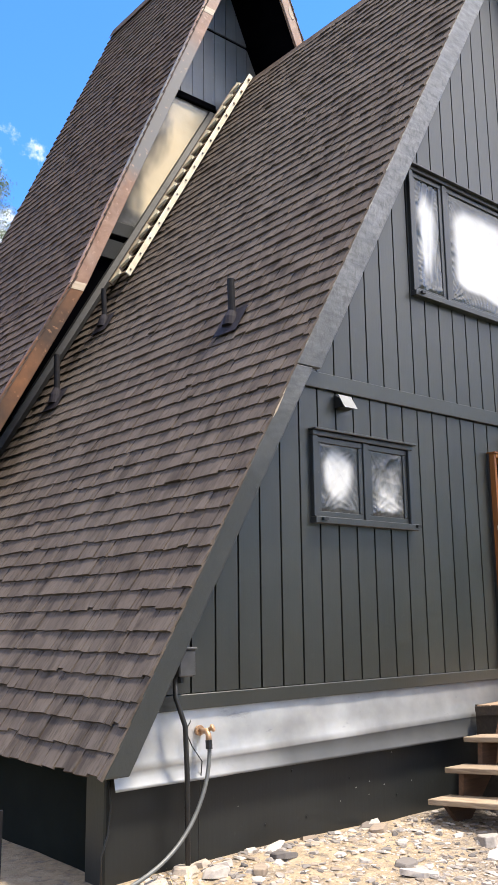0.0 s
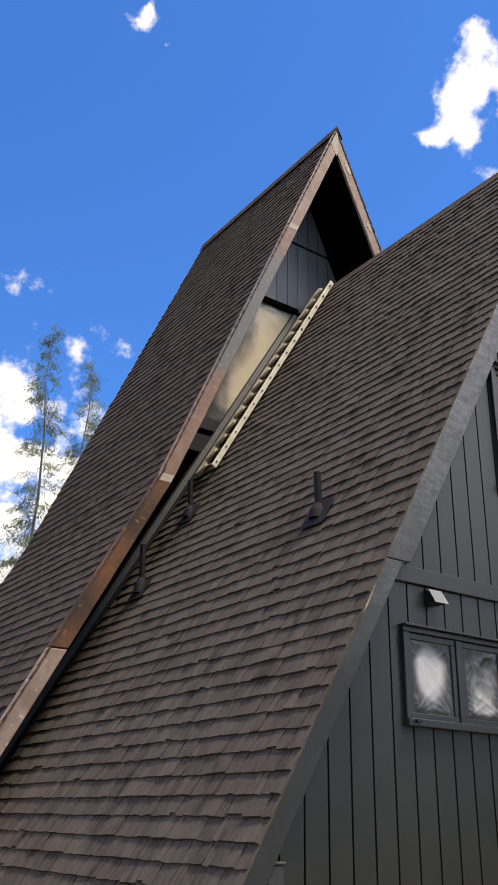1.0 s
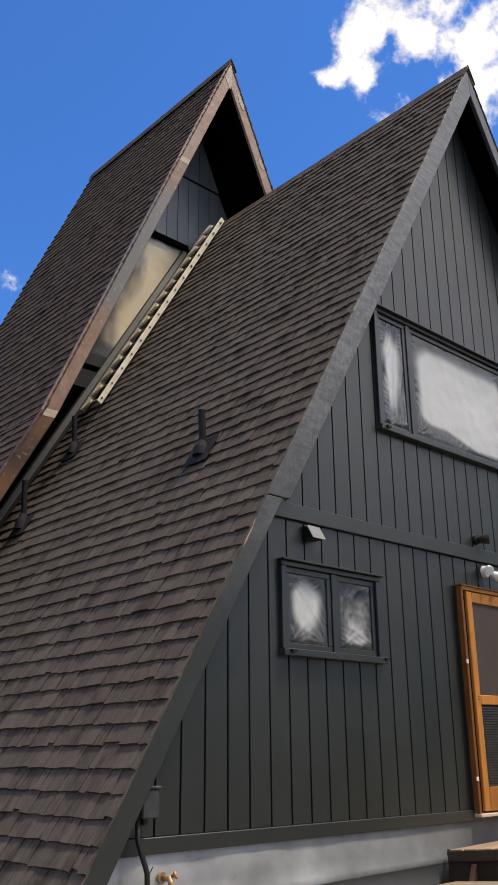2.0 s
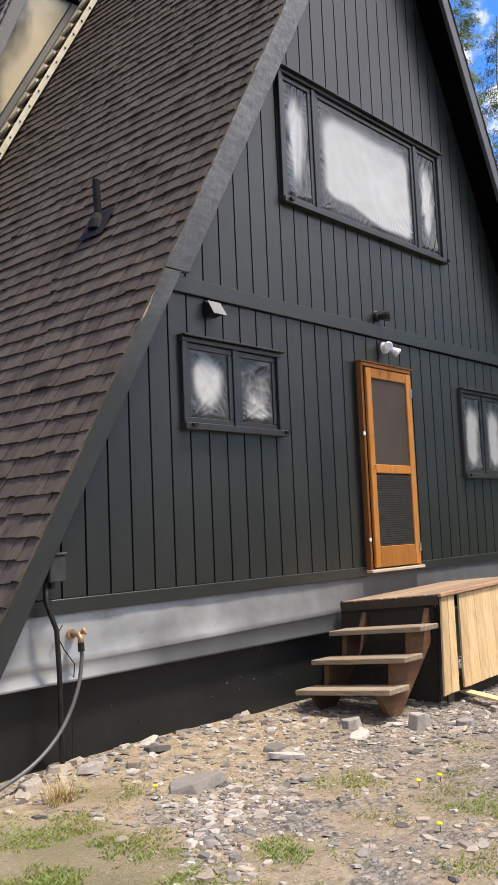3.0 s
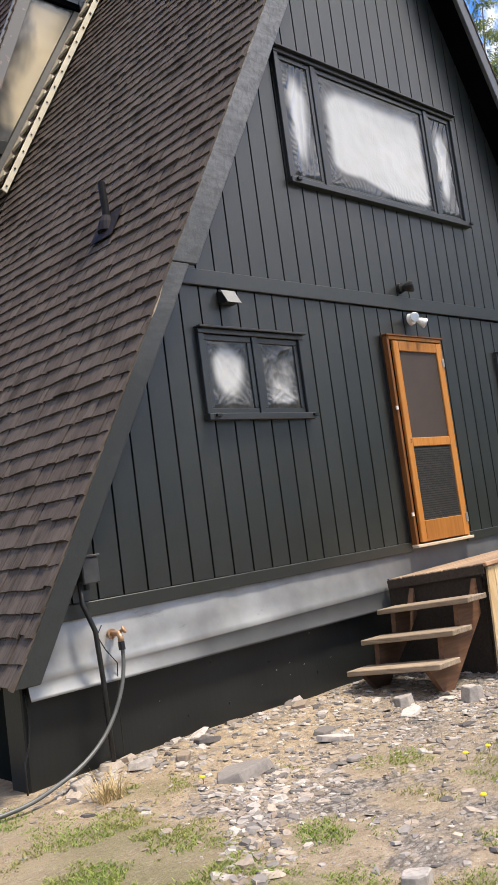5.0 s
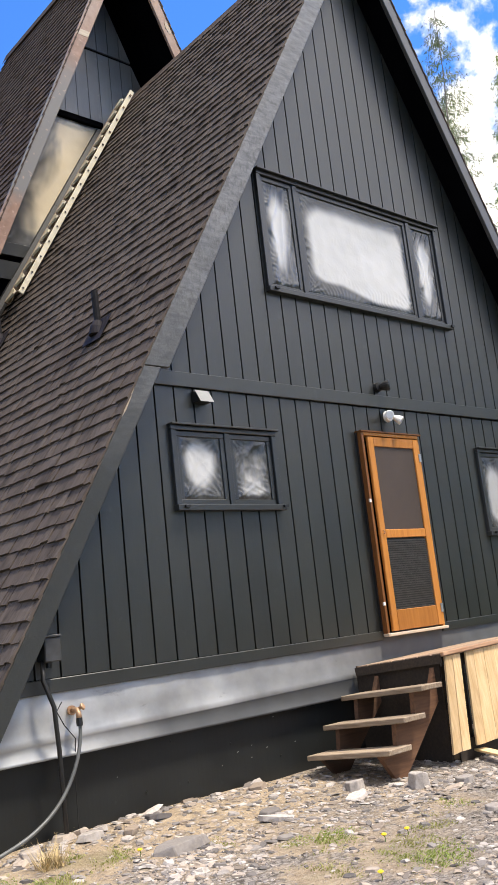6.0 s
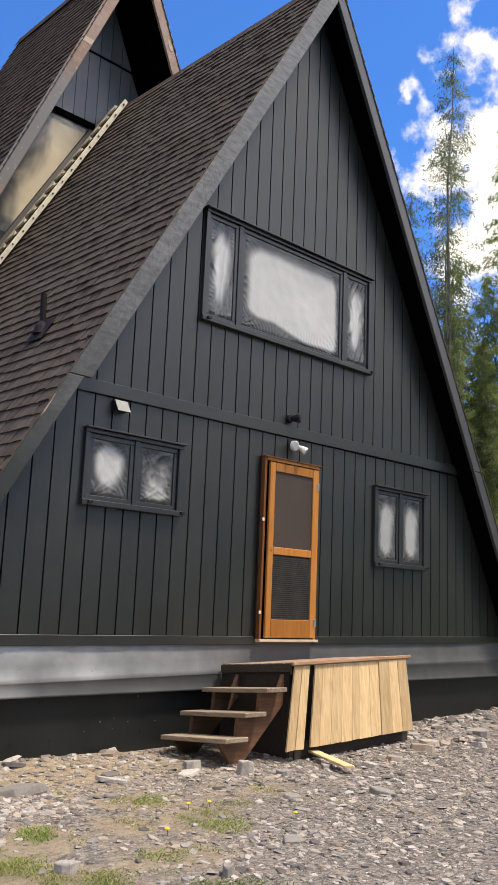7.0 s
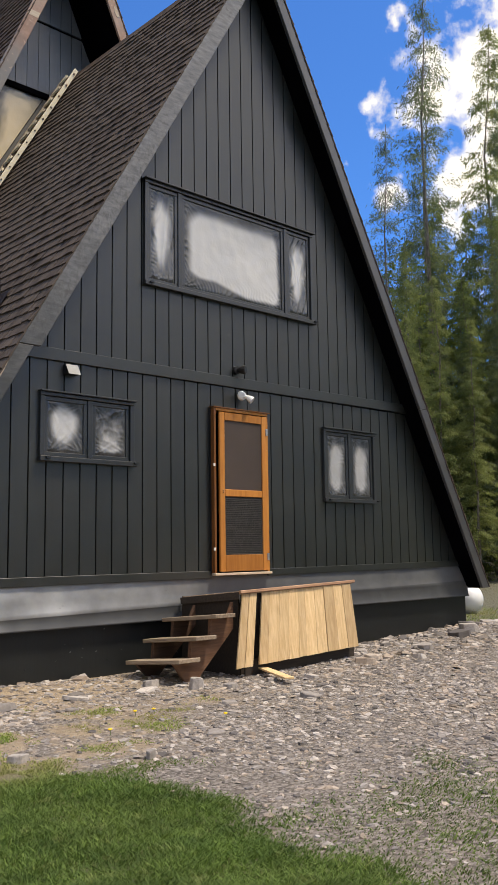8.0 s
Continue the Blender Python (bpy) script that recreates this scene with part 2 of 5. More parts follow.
def rake_material():
    """Rake trim: brushed silver grey above, crinkled with sealant, fading into the charcoal paint lower down."""
    k = Mat("grey_rake_trim", 0.5, spec=0.5)
    w = k.world_at()
    n = k.noise(w, 2.2, 6, 0.62)
    fine = k.noise(k.world_at((34, 34, 34)), 1.0, 6, 0.7)
    crumple = k.noise(k.world_at((22, 22, 12), (0, 30, 0)), 1.0, 7, 0.72, 0.6)
    z = k.axis(w, 2)
    high = k.ramp(k.math("ADD", z, k.ramp(n, 0.2, 0.8, -0.9, 0.9)), 2.2, 5.2)
    sealed = k.math("MULTIPLY", k.ramp(k.math("ADD", z, k.ramp(n, 0.2, 0.8, -0.5, 0.5)), 3.2, 3.6), k.ramp(z, 6.9, 5.9))
    brush = k.noise(k.world_at((7, 7, 28), (0, 30, 0)), 1.0, 6, 0.65)
    c = k.mix(high, (0.026, 0.028, 0.027), k.mix(k.ramp(brush, 0.3, 0.7), (0.085, 0.087, 0.092), (0.20, 0.20, 0.205)))
    c = k.mix(k.math("MULTIPLY", sealed, k.ramp(crumple, 0.48, 0.66, 0, 0.7)), c, (0.055, 0.055, 0.057))
    c = k.mix(k.math("MULTIPLY", high, k.ramp(k.noise(w, 7, 5, 0.6), 0.62, 0.70, 0, 0.6)), c, (0.06, 0.058, 0.056))
    c = k.mix(k.ramp(fine, 0.70, 0.76, 0, 0.6), c, (0.34, 0.34, 0.34))
    k.color(c).rough(k.ramp(crumple, 0.3, 0.7, 0.30, 0.62))
    return k.bump(k.math("ADD", fine, k.math("MULTIPLY", crumple, k.math("MULTIPLY", sealed, 2.0))), 0.35, 0.006).m


RAKE = rake_material()
RAKE_DARK = paint_dark("dark_rake_trim", (0.058, 0.056, 0.058), 0.2)


def flashing():
    k = Mat("galvanised_flashing", 0.4, 0.5)
    w = k.world_at()
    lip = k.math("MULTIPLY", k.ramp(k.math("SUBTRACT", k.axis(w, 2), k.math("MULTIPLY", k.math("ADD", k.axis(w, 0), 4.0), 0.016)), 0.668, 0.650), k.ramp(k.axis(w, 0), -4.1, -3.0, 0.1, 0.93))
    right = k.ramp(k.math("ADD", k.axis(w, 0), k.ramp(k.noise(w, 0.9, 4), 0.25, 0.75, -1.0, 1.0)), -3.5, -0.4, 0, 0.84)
    # here dirt is the lip's paint plus a darkening towards the right
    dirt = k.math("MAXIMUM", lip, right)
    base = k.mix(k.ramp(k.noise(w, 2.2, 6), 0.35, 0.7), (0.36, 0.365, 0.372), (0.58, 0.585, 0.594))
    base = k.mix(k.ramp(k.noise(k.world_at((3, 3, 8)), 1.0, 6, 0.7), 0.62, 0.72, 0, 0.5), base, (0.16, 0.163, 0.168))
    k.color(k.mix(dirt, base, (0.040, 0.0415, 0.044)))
    k.rough(k.ramp(k.noise(w, 5, 4), 0.3, 0.7, 0.36, 0.54))
    inv = k.math("SUBTRACT", 1.0, dirt)
    k.l.new(k.math("MULTIPLY", inv, 0.55), k.b.inputs["Metallic"])
    return k.bump(k.noise(k.world_at((1, 1, 1.6)), 1.8, 3), 0.3, 0.03).m


FLASHING = flashing()


DARKMETAL = plain("dark_valley_metal", (0.026, 0.026, 0.028), 0.6, 0.0)
PIPE = plain("black_vent_pipe", (0.016, 0.015, 0.017), 0.6, spec=0.12)
BOOT = plain("rubber_pipe_boot", (0.024, 0.021, 0.026), 0.7, spec=0.12)
BRASS = plain("dull_brass", (0.46, 0.29, 0.18), 0.5, 0.5)
HOSE = plain("grey_garden_hose", (0.095, 0.10, 0.10), 0.45, 0, 0.15)
CONDUIT = plain("black_cable", (0.015, 0.015, 0.016), 0.5)
WHITEPAINT = plain("white_paint", (0.78, 0.78, 0.76), 0.4, 0, 0.06, 6)
TANKPAINT = plain("white_tank_paint", (0.80, 0.80, 0.80), 0.35, 0, 0.05, 3)
LAMPBLACK = plain("black_fixture", (0.012, 0.012, 0.013), 0.4)
STEEL = plain("zinc_hinge", (0.55, 0.56, 0.57), 0.35, 0.8)
RUST = plain("rusty_pin", (0.35, 0.18, 0.08), 0.7)
ALU = plain("silver_flap", (0.72, 0.73, 0.74), 0.35, 0.3, 0.08)
SLAT = plain("dark_louvre", (0.055, 0.050, 0.046), 0.45)
INTERIOR = plain("dim_interior", (0.10, 0.09, 0.085), 0.9)


def screen_material():
    k = Mat("brown_screen_mesh", 0.55)
    w = k.world_at((480, 480, 480))
    c = k.mix(k.ramp(k.noise(k.world_at(), 1.6, 4), 0.3, 0.7), (0.045, 0.031, 0.025), (0.068, 0.048, 0.038))
    k.color(c)
    return k.bump(k.noise(w, 1.0, 2), 0.25, 0.002).m


SCREEN = screen_material()


def film_material(name, reach, peak=0.6, warm=False, patchy=0.3, haze=0.07, tilt=0.0):
    """Masking film: milky plastic, greyed by overspray inwards from its left, right, lower and upper edges (UV runs 0..1).
    tilt: how much further the grey climbs at the lower left than at the lower right."""
    k = Mat(name, 0.2, spec=0.8)
    uv = k.at(space="UV")
    u, v = k.axis(uv, 0), k.axis(uv, 1)
    n = k.noise(k.at((1.3, 1, 1), space="UV"), 2.2, 3, 0.5, 0.3)
    low_v = k.math("SUBTRACT", v, k.ramp(u, 0.30, 0.62, tilt, 0.0))
    left, right, low, high = (k.math("MULTIPLY", d, 1 / r) for d, r in zip((u, k.math("SUBTRACT", 1.0, u), low_v, k.math("SUBTRACT", 1.0, v)), reach))
    du, dv = k.math("MINIMUM", left, right), k.math("MINIMUM", low, high)
    edge = k.math("ADD", k.math("MULTIPLY", k.math("MINIMUM", du, 1.3), k.math("MINIMUM", dv, 1.3)), k.ramp(n, 0.2, 0.8, -patchy, patchy))
    soft = k.n.new("ShaderNodeMapRange")
    soft.interpolation_type = "SMOOTHSTEP"
    k.l.new(edge, soft.inputs["Value"])
    soft.inputs["From Min"].default_value, soft.inputs["From Max"].default_value = 0.25, 1.10
    tint = (1.0, 0.84, 0.60) if warm else (1.0, 1.0, 1.0)
    milky, dim = tuple(peak * c for c in tint), tuple(peak * 0.86 * c for c in tint)
    sheet = k.mix(k.ramp(k.noise(uv, 1.6, 3), 0.35, 0.65), dim, milky)
    grey = k.mix(k.ramp(k.noise(uv, 4.0, 3, 0.5), 0.35, 0.7), (haze * 0.6,) * 3, (haze * 1.4,) * 3)
    k.color(k.mix(soft.outputs[0], grey, sheet))
    k.rough(k.ramp(n, 0.3, 0.7, 0.16, 0.26))
    fine = k.noise(k.at((14, 14, 14)), 1.0, 2, 0.4, 1.2)
    return k.bump(fine, 0.16, 0.008).m


FILM = film_material("milky_masking_film", (0.12, 0.07, 0.09, 0.20), 0.53, patchy=0.16, tilt=0.10)
FILM_STRIP = film_material("narrow_masking_film", (0.36, 0.50, 0.30, 0.22), 0.56, patchy=0.22, haze=0.10)
FILM_MID = film_material("half_oversprayed_masking_film", (0.26, 0.36, 0.40, 0.22), 0.54, patchy=0.08, haze=0.07)
FILM_GREY = film_material("oversprayed_masking_film", (0.22, 0.26, 0.18, 0.9), 0.36, patchy=0.45, haze=0.075)
FILM_PALE = film_material("pale_masking_film", (0.34, 0.44, 0.16, 0.24), 0.42, patchy=0.30, haze=0.09)
FILM_WARM = film_material("cream_masking_film", (0.40, 0.30, 0.10, 0.05), 0.76, True, patchy=0.75, haze=0.13)

# ---- mesh helpers ----


class Shape:
    """Collects boxes, prisms, tubes and sheets into one mesh."""

    def __init__(self):
        self.v, self.f = [], []

    def add(self, verts, faces):
        n = len(self.v)
        self.v += [tuple(p) for p in verts]
        self.f += [tuple(i + n for i in q) for q in faces]
        return self

    def prism(self, poly, y0, y1):
        """A polygon in x and z (counter-clockwise seen from the front), from y0 at the front to y1 at the back."""
        n = len(poly)
        verts = [(x, y0, z) for x, z in poly] + [(x, y1, z) for x, z in poly]
        faces = [tuple(range(n)), tuple(range(2 * n - 1, n - 1, -1))]
        faces += [(i, i + n, (i + 1) % n + n, (i + 1) % n) for i in range(n)]
        return self.add(verts, faces)

    def box(self, x0, x1, y0, y1, z0, z1):
        return self.prism([(x0, z0), (x1, z0), (x1, z1), (x0, z1)], y0, y1)

    def beam(self, a, b, w, h, up=(0, 0, 1)):
        """A square bar from a to b, w wide and h high."""
        a, b = Vector(a), Vector(b)
        d = (b - a).normalized()
        s = d.cross(Vector(up)).normalized()
        u = s.cross(d)
        verts = [p + s * w / 2 * i + u * h / 2 * j for p in (a, b) for i, j in ((-1, -1), (1, -1), (1, 1), (-1, 1))]
        return self.add(verts, [(0, 3, 2, 1), (4, 5, 6, 7), (0, 1, 5, 4), (1, 2, 6, 5), (2, 3, 7, 6), (3, 0, 4, 7)])

    def tube(self, path, radii, sides=10, caps=True):
        path = [Vector(p) for p in path]
        if isinstance(radii, (int, float)):
            radii = [radii] * len(path)
        verts, faces = [], []
        side = None
        for i, p in enumerate(path):
            d = (path[min(i + 1, len(path) - 1)] - path[max(i - 1, 0)]).normalized()
            if side is None:
                side = d.cross(Vector((0, 0, 1)) if abs(d.z) < 0.9 else Vector((1, 0, 0))).normalized()
            side = (side - d * side.dot(d)).normalized()
            up = d.cross(side)
            for j in range(sides):
                a = 2 * math.pi * j / sides
                verts.append(p + (side * math.cos(a) + up * math.sin(a)) * radii[i])
        for i in range(len(path) - 1):
            for j in range(sides):
                k = (j + 1) % sides
                faces.append((i * sides + j, i * sides + k, (i + 1) * sides + k, (i + 1) * sides + j))
        if caps:
            faces.append(tuple(range(sides - 1, -1, -1)))
            faces.append(tuple(range((len(path) - 1) * sides, len(path) * sides)))
        return self.add(verts, faces)

    def moved(self, m):
        self.v = [tuple(m @ Vector(p)) for p in self.v]
        return self


def mesh_of(name, shape, material, bevel=0.0, smooth=False):
    me = bpy.data.meshes.new(name)
    me.from_pydata(shape.v, [], shape.f)
    bm = bmesh.new()
    bm.from_mesh(me)
    bmesh.ops.recalc_face_normals(bm, faces=bm.faces)
    if bevel:
        sharp = [e for e in bm.edges if len(e.link_faces) == 2 and e.calc_face_angle(0) > 0.5]
        bmesh.ops.bevel(bm, geom=sharp, offset=bevel, segments=1, affect="EDGES", clamp_overlap=True)
    bm.to_mesh(me)
    bm.free()
    if smooth:
        me.polygons.foreach_set("use_smooth", [True] * len(me.polygons))
    me.materials.append(material)
    return me


def part(name, shape, material, parent=None, label="", bevel=0.0, smooth=False):
    ob = new(name, mesh_of(name, shape, material, bevel, smooth))
    ob.parent = parent
    return tagged(ob, label) if label else ob


def thing(name, label, category, group="", kind="", at=(0, 0, 0)):
    ob = new(name)
    ob.empty_display_size = 0.2
    ob.location = at
    return tagged(ob, label, category, group, kind)


def under(ob, parent):
    """Parents ob and leaves it where it stands."""
    ob.parent = parent
    ob.matrix_parent_inverse = Matrix.Translation(-parent.location)
    return ob


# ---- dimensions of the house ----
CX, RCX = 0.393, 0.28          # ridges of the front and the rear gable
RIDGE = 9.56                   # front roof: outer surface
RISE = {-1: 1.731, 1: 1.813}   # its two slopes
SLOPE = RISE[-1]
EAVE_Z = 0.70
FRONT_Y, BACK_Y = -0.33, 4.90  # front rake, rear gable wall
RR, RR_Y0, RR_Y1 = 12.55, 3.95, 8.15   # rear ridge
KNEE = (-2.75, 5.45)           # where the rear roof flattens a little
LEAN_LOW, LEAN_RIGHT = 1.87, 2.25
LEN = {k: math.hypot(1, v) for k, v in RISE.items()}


def roof_x(z, side, inset=0.0):
    """x of the front roof's surface at height z, inset metres under it; side -1 or 1."""
    return CX + side * (RIDGE - z - inset * LEN[side]) / RISE[side]


def roof_z(x, inset=0.0):
    side = -1 if x < CX else 1
    return RIDGE - RISE[side] * abs(x - CX) - inset * LEN[side]


def slope_prism(shape, side, top_in, low_in, y0, y1, z_low=EAVE_Z):
    """A slab under one roof slope, between two depths under the outer surface."""
    up, lo = RIDGE - top_in * LEN[side], RIDGE - low_in * LEN[side]
    xo, xi = (up - z_low) / RISE[side], (lo - z_low) / RISE[side]
    poly = [(CX, up), (CX, lo), (CX + side * xi, z_low), (CX + side * xo, z_low)]
    return shape.prism(poly, y0, y1)


# ---- front roof ----
roof = thing("roof_front", "steep front roof of weathered brown cedar shingles", "roof", kind="structure")
for side in (-1, 1):
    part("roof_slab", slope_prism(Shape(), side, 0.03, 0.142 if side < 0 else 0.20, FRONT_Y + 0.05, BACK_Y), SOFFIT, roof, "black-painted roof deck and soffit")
rake = thing("trim_front_rake", "grey rake trim along the front gable, paint worn and blotched", "trim", kind="structure")
J = 3.42
for side, mat in ((-1, RAKE), (1, RAKE_DARK)):
    w = 0.215 if side < 0 else 0.19
    for name, z0, z1 in (("rake_board", J, RIDGE), ("rake_board", EAVE_Z - 0.02, J - 0.006)):
        if z1 < RIDGE and side < 0:
            w = 0.148
        top = [(CX, RIDGE), (CX, RIDGE - w * LEN[side])] if z1 == RIDGE else [(roof_x(z1, side), z1), (roof_x(z1, side, w), z1)]
        poly = top + [(roof_x(z0, side, w), z0), (roof_x(z0, side), z0)]
        part(name, Shape().prism(poly, FRONT_Y, FRONT_Y + 0.05), mat, rake, bevel=0.006)
# ridge cap
part("ridge_cap", Shape().prism([(CX - 0.13, RIDGE - 0.20), (CX, RIDGE + 0.035), (CX + 0.13, RIDGE - 0.20), (CX, RIDGE - 0.02)], FRONT_Y - 0.02, BACK_Y - 0.6), SHINGLE_DARK, roof, "dark shingle ridge cap", bevel=0.004)

# ---- rear, taller roof ----


def rear_left(z, inset=0.0):
    """x of the rear roof's left surface."""
    upper = (RR - KNEE[1]) / (RCX - KNEE[0])
    if z >= KNEE[1]:
        x = RCX - (RR - z) / upper
        s = upper
    else:
        x = KNEE[0] - (KNEE[1] - z) / LEAN_LOW
        s = LEAN_LOW
    return x + inset * math.hypot(1, s) / s


def rear_right(z, inset=0.0):
    return RCX + (RR - z) / LEAN_RIGHT - inset * math.hypot(1, LEAN_RIGHT) / LEAN_RIGHT


def rear_left_slab(shape, top_in, low_in, y0, y1, z_hi, z_lo):
    zs = [z_hi] + ([KNEE[1]] if z_lo < KNEE[1] < z_hi else []) + [z_lo]
    outer, inner = [(rear_left(z, top_in), z) for z in zs], [(rear_left(z, low_in), z) for z in zs]
    if z_hi == RR:
        d = math.hypot(1, (RR - KNEE[1]) / (RCX - KNEE[0]))
        outer[0], inner[0] = (RCX, RR - top_in * d), (RCX, RR - low_in * d)
    return shape.prism(outer + inner[::-1], y0, y1)


def rear_right_slab(shape, top_in, low_in, y0, y1, z_lo):
    d = math.hypot(1, LEAN_RIGHT)
    return shape.prism([(RCX, RR - top_in * d), (RCX, RR - low_in * d), (rear_right(z_lo, low_in), z_lo), (rear_right(z_lo, top_in), z_lo)], y0, y1)


roof2 = thing("roof_rear", "taller rear roof of dark brown cedar shingles", "roof", kind="structure")
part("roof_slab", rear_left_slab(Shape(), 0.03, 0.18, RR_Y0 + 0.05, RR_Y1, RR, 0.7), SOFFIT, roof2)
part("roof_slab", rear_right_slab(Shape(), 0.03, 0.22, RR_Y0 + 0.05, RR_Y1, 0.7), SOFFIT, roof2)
part("ridge_cap", Shape().prism([(RCX - 0.10, RR - 0.20), (RCX, RR + 0.03), (RCX + 0.12, RR - 0.20), (RCX, RR - 0.02)], RR_Y0 - 0.02, RR_Y1 + 0.02), SHINGLE_DARK, roof2, bevel=0.004)
rake2 = thing("trim_rear_rake", "brown wooden rake boards of the rear gable, patched and half primed", "trim", kind="structure")
for (z1, z0), mat, label in (((RR, 10.08), REAR_TOP, "brown board with pale filler at the peak"), ((10.06, 5.47), REAR_MID, "brown board dusted with grey primer"),
                             ((5.45, 3.26), REAR_LOW, "orange-brown board with black stain"), ((3.245, 0.7), REAR_BARE, "bare weathered board")):
    part("rake_board", rear_left_slab(Shape(), 0.0, 0.20, RR_Y0, RR_Y0 + 0.05, z1, z0), mat, rake2, label, bevel=0.006)
part("rake_board", rear_right_slab(Shape(), 0.0, 0.22, RR_Y0 + 0.002, RR_Y0 + 0.05, 6.0), REAR_TOP, rake2, bevel=0.006)
part("filler_patch", Shape().prism([(RCX - 0.13, RR - 0.42), (RCX - 0.02, RR - 0.62), (RCX + 0.03, RR - 0.5), (RCX + 0.02, RR - 0.12), (RCX - 0.02, RR - 0.1)], RR_Y0 - 0.004, RR_Y0 + 0.01), BAREWOOD, rake2, "pale wood filler")
for z, l in ((RR - 0.75, 0.13), (RR - 1.75, 0.10)):
    m, d = Vector((rear_right(z, 0.10), z)), Vector((1, -LEAN_RIGHT)).normalized()
    e = Vector((d.y, -d.x)) * 0.045
    part("filler_patch", Shape().prism([tuple(m + d * l + e * 0.5), tuple(m + e), tuple(m - d * l + e * 0.4), tuple(m - d * l - e * 0.5), tuple(m - e), tuple(m + d * l - e * 0.6)], RR_Y0 - 0.003, RR_Y0 + 0.01), BAREWOOD, rake2, "pale wood filler")
part("filler_patch", rear_left_slab(Shape(), 0.01, 0.19, RR_Y0 - 0.003, RR_Y0 + 0.01, 5.50, 5.40), BAREWOOD, rake2, "pale wood filler")
part("filler_patch", rear_left_slab(Shape(), 0.01, 0.19, RR_Y0 - 0.003, RR_Y0 + 0.01, 10.12, 10.02), BAREWOOD, rake2, "pale wood filler")
# a chip of bare wood on the rake
chip = [(roof_x(z, -1, d), z) for z, d in ((3.22, 0.0), (3.13, 0.010), (3.03, 0.014), (2.97, 0.004), (2.99, 0.0))]
part("bare_chip", Shape().prism(chip, FRONT_Y - 0.003, FRONT_Y + 0.01), BAREWOOD, rake, "chip of bare pale wood")

# shingles: a few stock widths, laid in courses with uneven butts
WIDTHS = (0.075, 0.095, 0.115, 0.135, 0.16, 0.20)
EXPOSE = 0.157


def shingle_verts(w, k):
    """One tapered shingle: u across, v up the slope, n out of it. The butt is thick, and a little crooked."""
    r = random.Random(k)
    t, skew = 0.015 + 0.009 * r.random(), (r.random() - 0.5) * 0.010
    h = w / 2 - (0.0024, 0.0060, 0.0040)[k % 10]
    return [(-h, -skew, 0.012), (h, skew, 0.012), (h, 0.20, 0.002), (-h, 0.20, 0.002), (-h, -skew, 0.012 + t), (h, skew, 0.012 + t * (0.8 + 0.4 * r.random())), (h, 0.20, 0.010), (-h, 0.20, 0.010)]


SH_FACES = [(0, 3, 2, 1), (4, 5, 6, 7), (0, 1, 5, 4), (1, 2, 6, 5), (2, 3, 7, 6), (3, 0, 4, 7)]
STOCK = []
for wi, w in enumerate(WIDTHS):
    for k in range(3):
        sh = Shape().add(shingle_verts(w, 10 * wi + k), SH_FACES)
        STOCK.append((w, sh.v, mesh_of("shingle", sh, SHINGLE)))


def lay_shingles(parent, origin, up, across, normal, length, width, material, singles, seed, lift=0.0):
    """Courses from the eave upwards. singles(u, v) says which become objects of their own."""
    r = random.Random(seed)
    origin, up, across, normal = (Vector(a) for a in (origin, up, across, normal))
    rest, made, v = Shape(), 0, 0.0
    while v < length:
        u = 0.0
        wob = (r.random() - 0.5) * 0.008
        while u < width:
            w, verts, me = STOCK[r.randrange(len(STOCK))]
            room = width - u
            fit_w = 1.0
            if w > room - 0.05:
                w, fit_w = room, room / w
            elif u == 0.0:
                fit_w = r.uniform(0.5, 1.0)
                w *= fit_w
            dv = v + wob + (r.random() - 0.5) * 0.009 + (0.020 if r.random() < 0.04 else 0)
            tip = (r.random() ** 3) * 0.005
            m = Matrix.Translation(origin + across * (u + w / 2) + up * dv + normal * (tip + lift))
            m = m @ Matrix((( across.x, up.x, normal.x, 0), (across.y, up.y, normal.y, 0), (across.z, up.z, normal.z, 0), (0, 0, 0, 1))) @ Matrix.Diagonal((fit_w, 1, 1, 1))
            if made < 300 and singles(u, v):
                ob = new("shingle", me)
                ob.parent = parent
                ob.matrix_basis = m
                made += 1
            else:
                rest.add([m @ Vector(p) for p in verts], SH_FACES)
            u += w
        v += EXPOSE
    me = bpy.data.meshes.new("shingles")
    me.from_pydata(rest.v, [], rest.f)
    me.materials.append(material)
    ob = new("shingles", me)
    ob.parent = parent
    return tagged(ob, kind="stuff")


# ---- front wall: backing with openings, then grooved boards ----
WINDOWS = {"window_1": (-2.75, -1.548, 2.292, 3.032, (-2.13,)), "window_2": (1.662, 2.79, 1.984, 3.012, (2.225,)), "window_3": (-1.402, 1.522, 4.446, 5.75, (-0.86, 0.985))}
DOOR = (-0.39, 0.558, 1.03, 3.078)
HOLES = [w[:4] for w in WINDOWS.values()] + [DOOR]
SILL_Z = 1.0


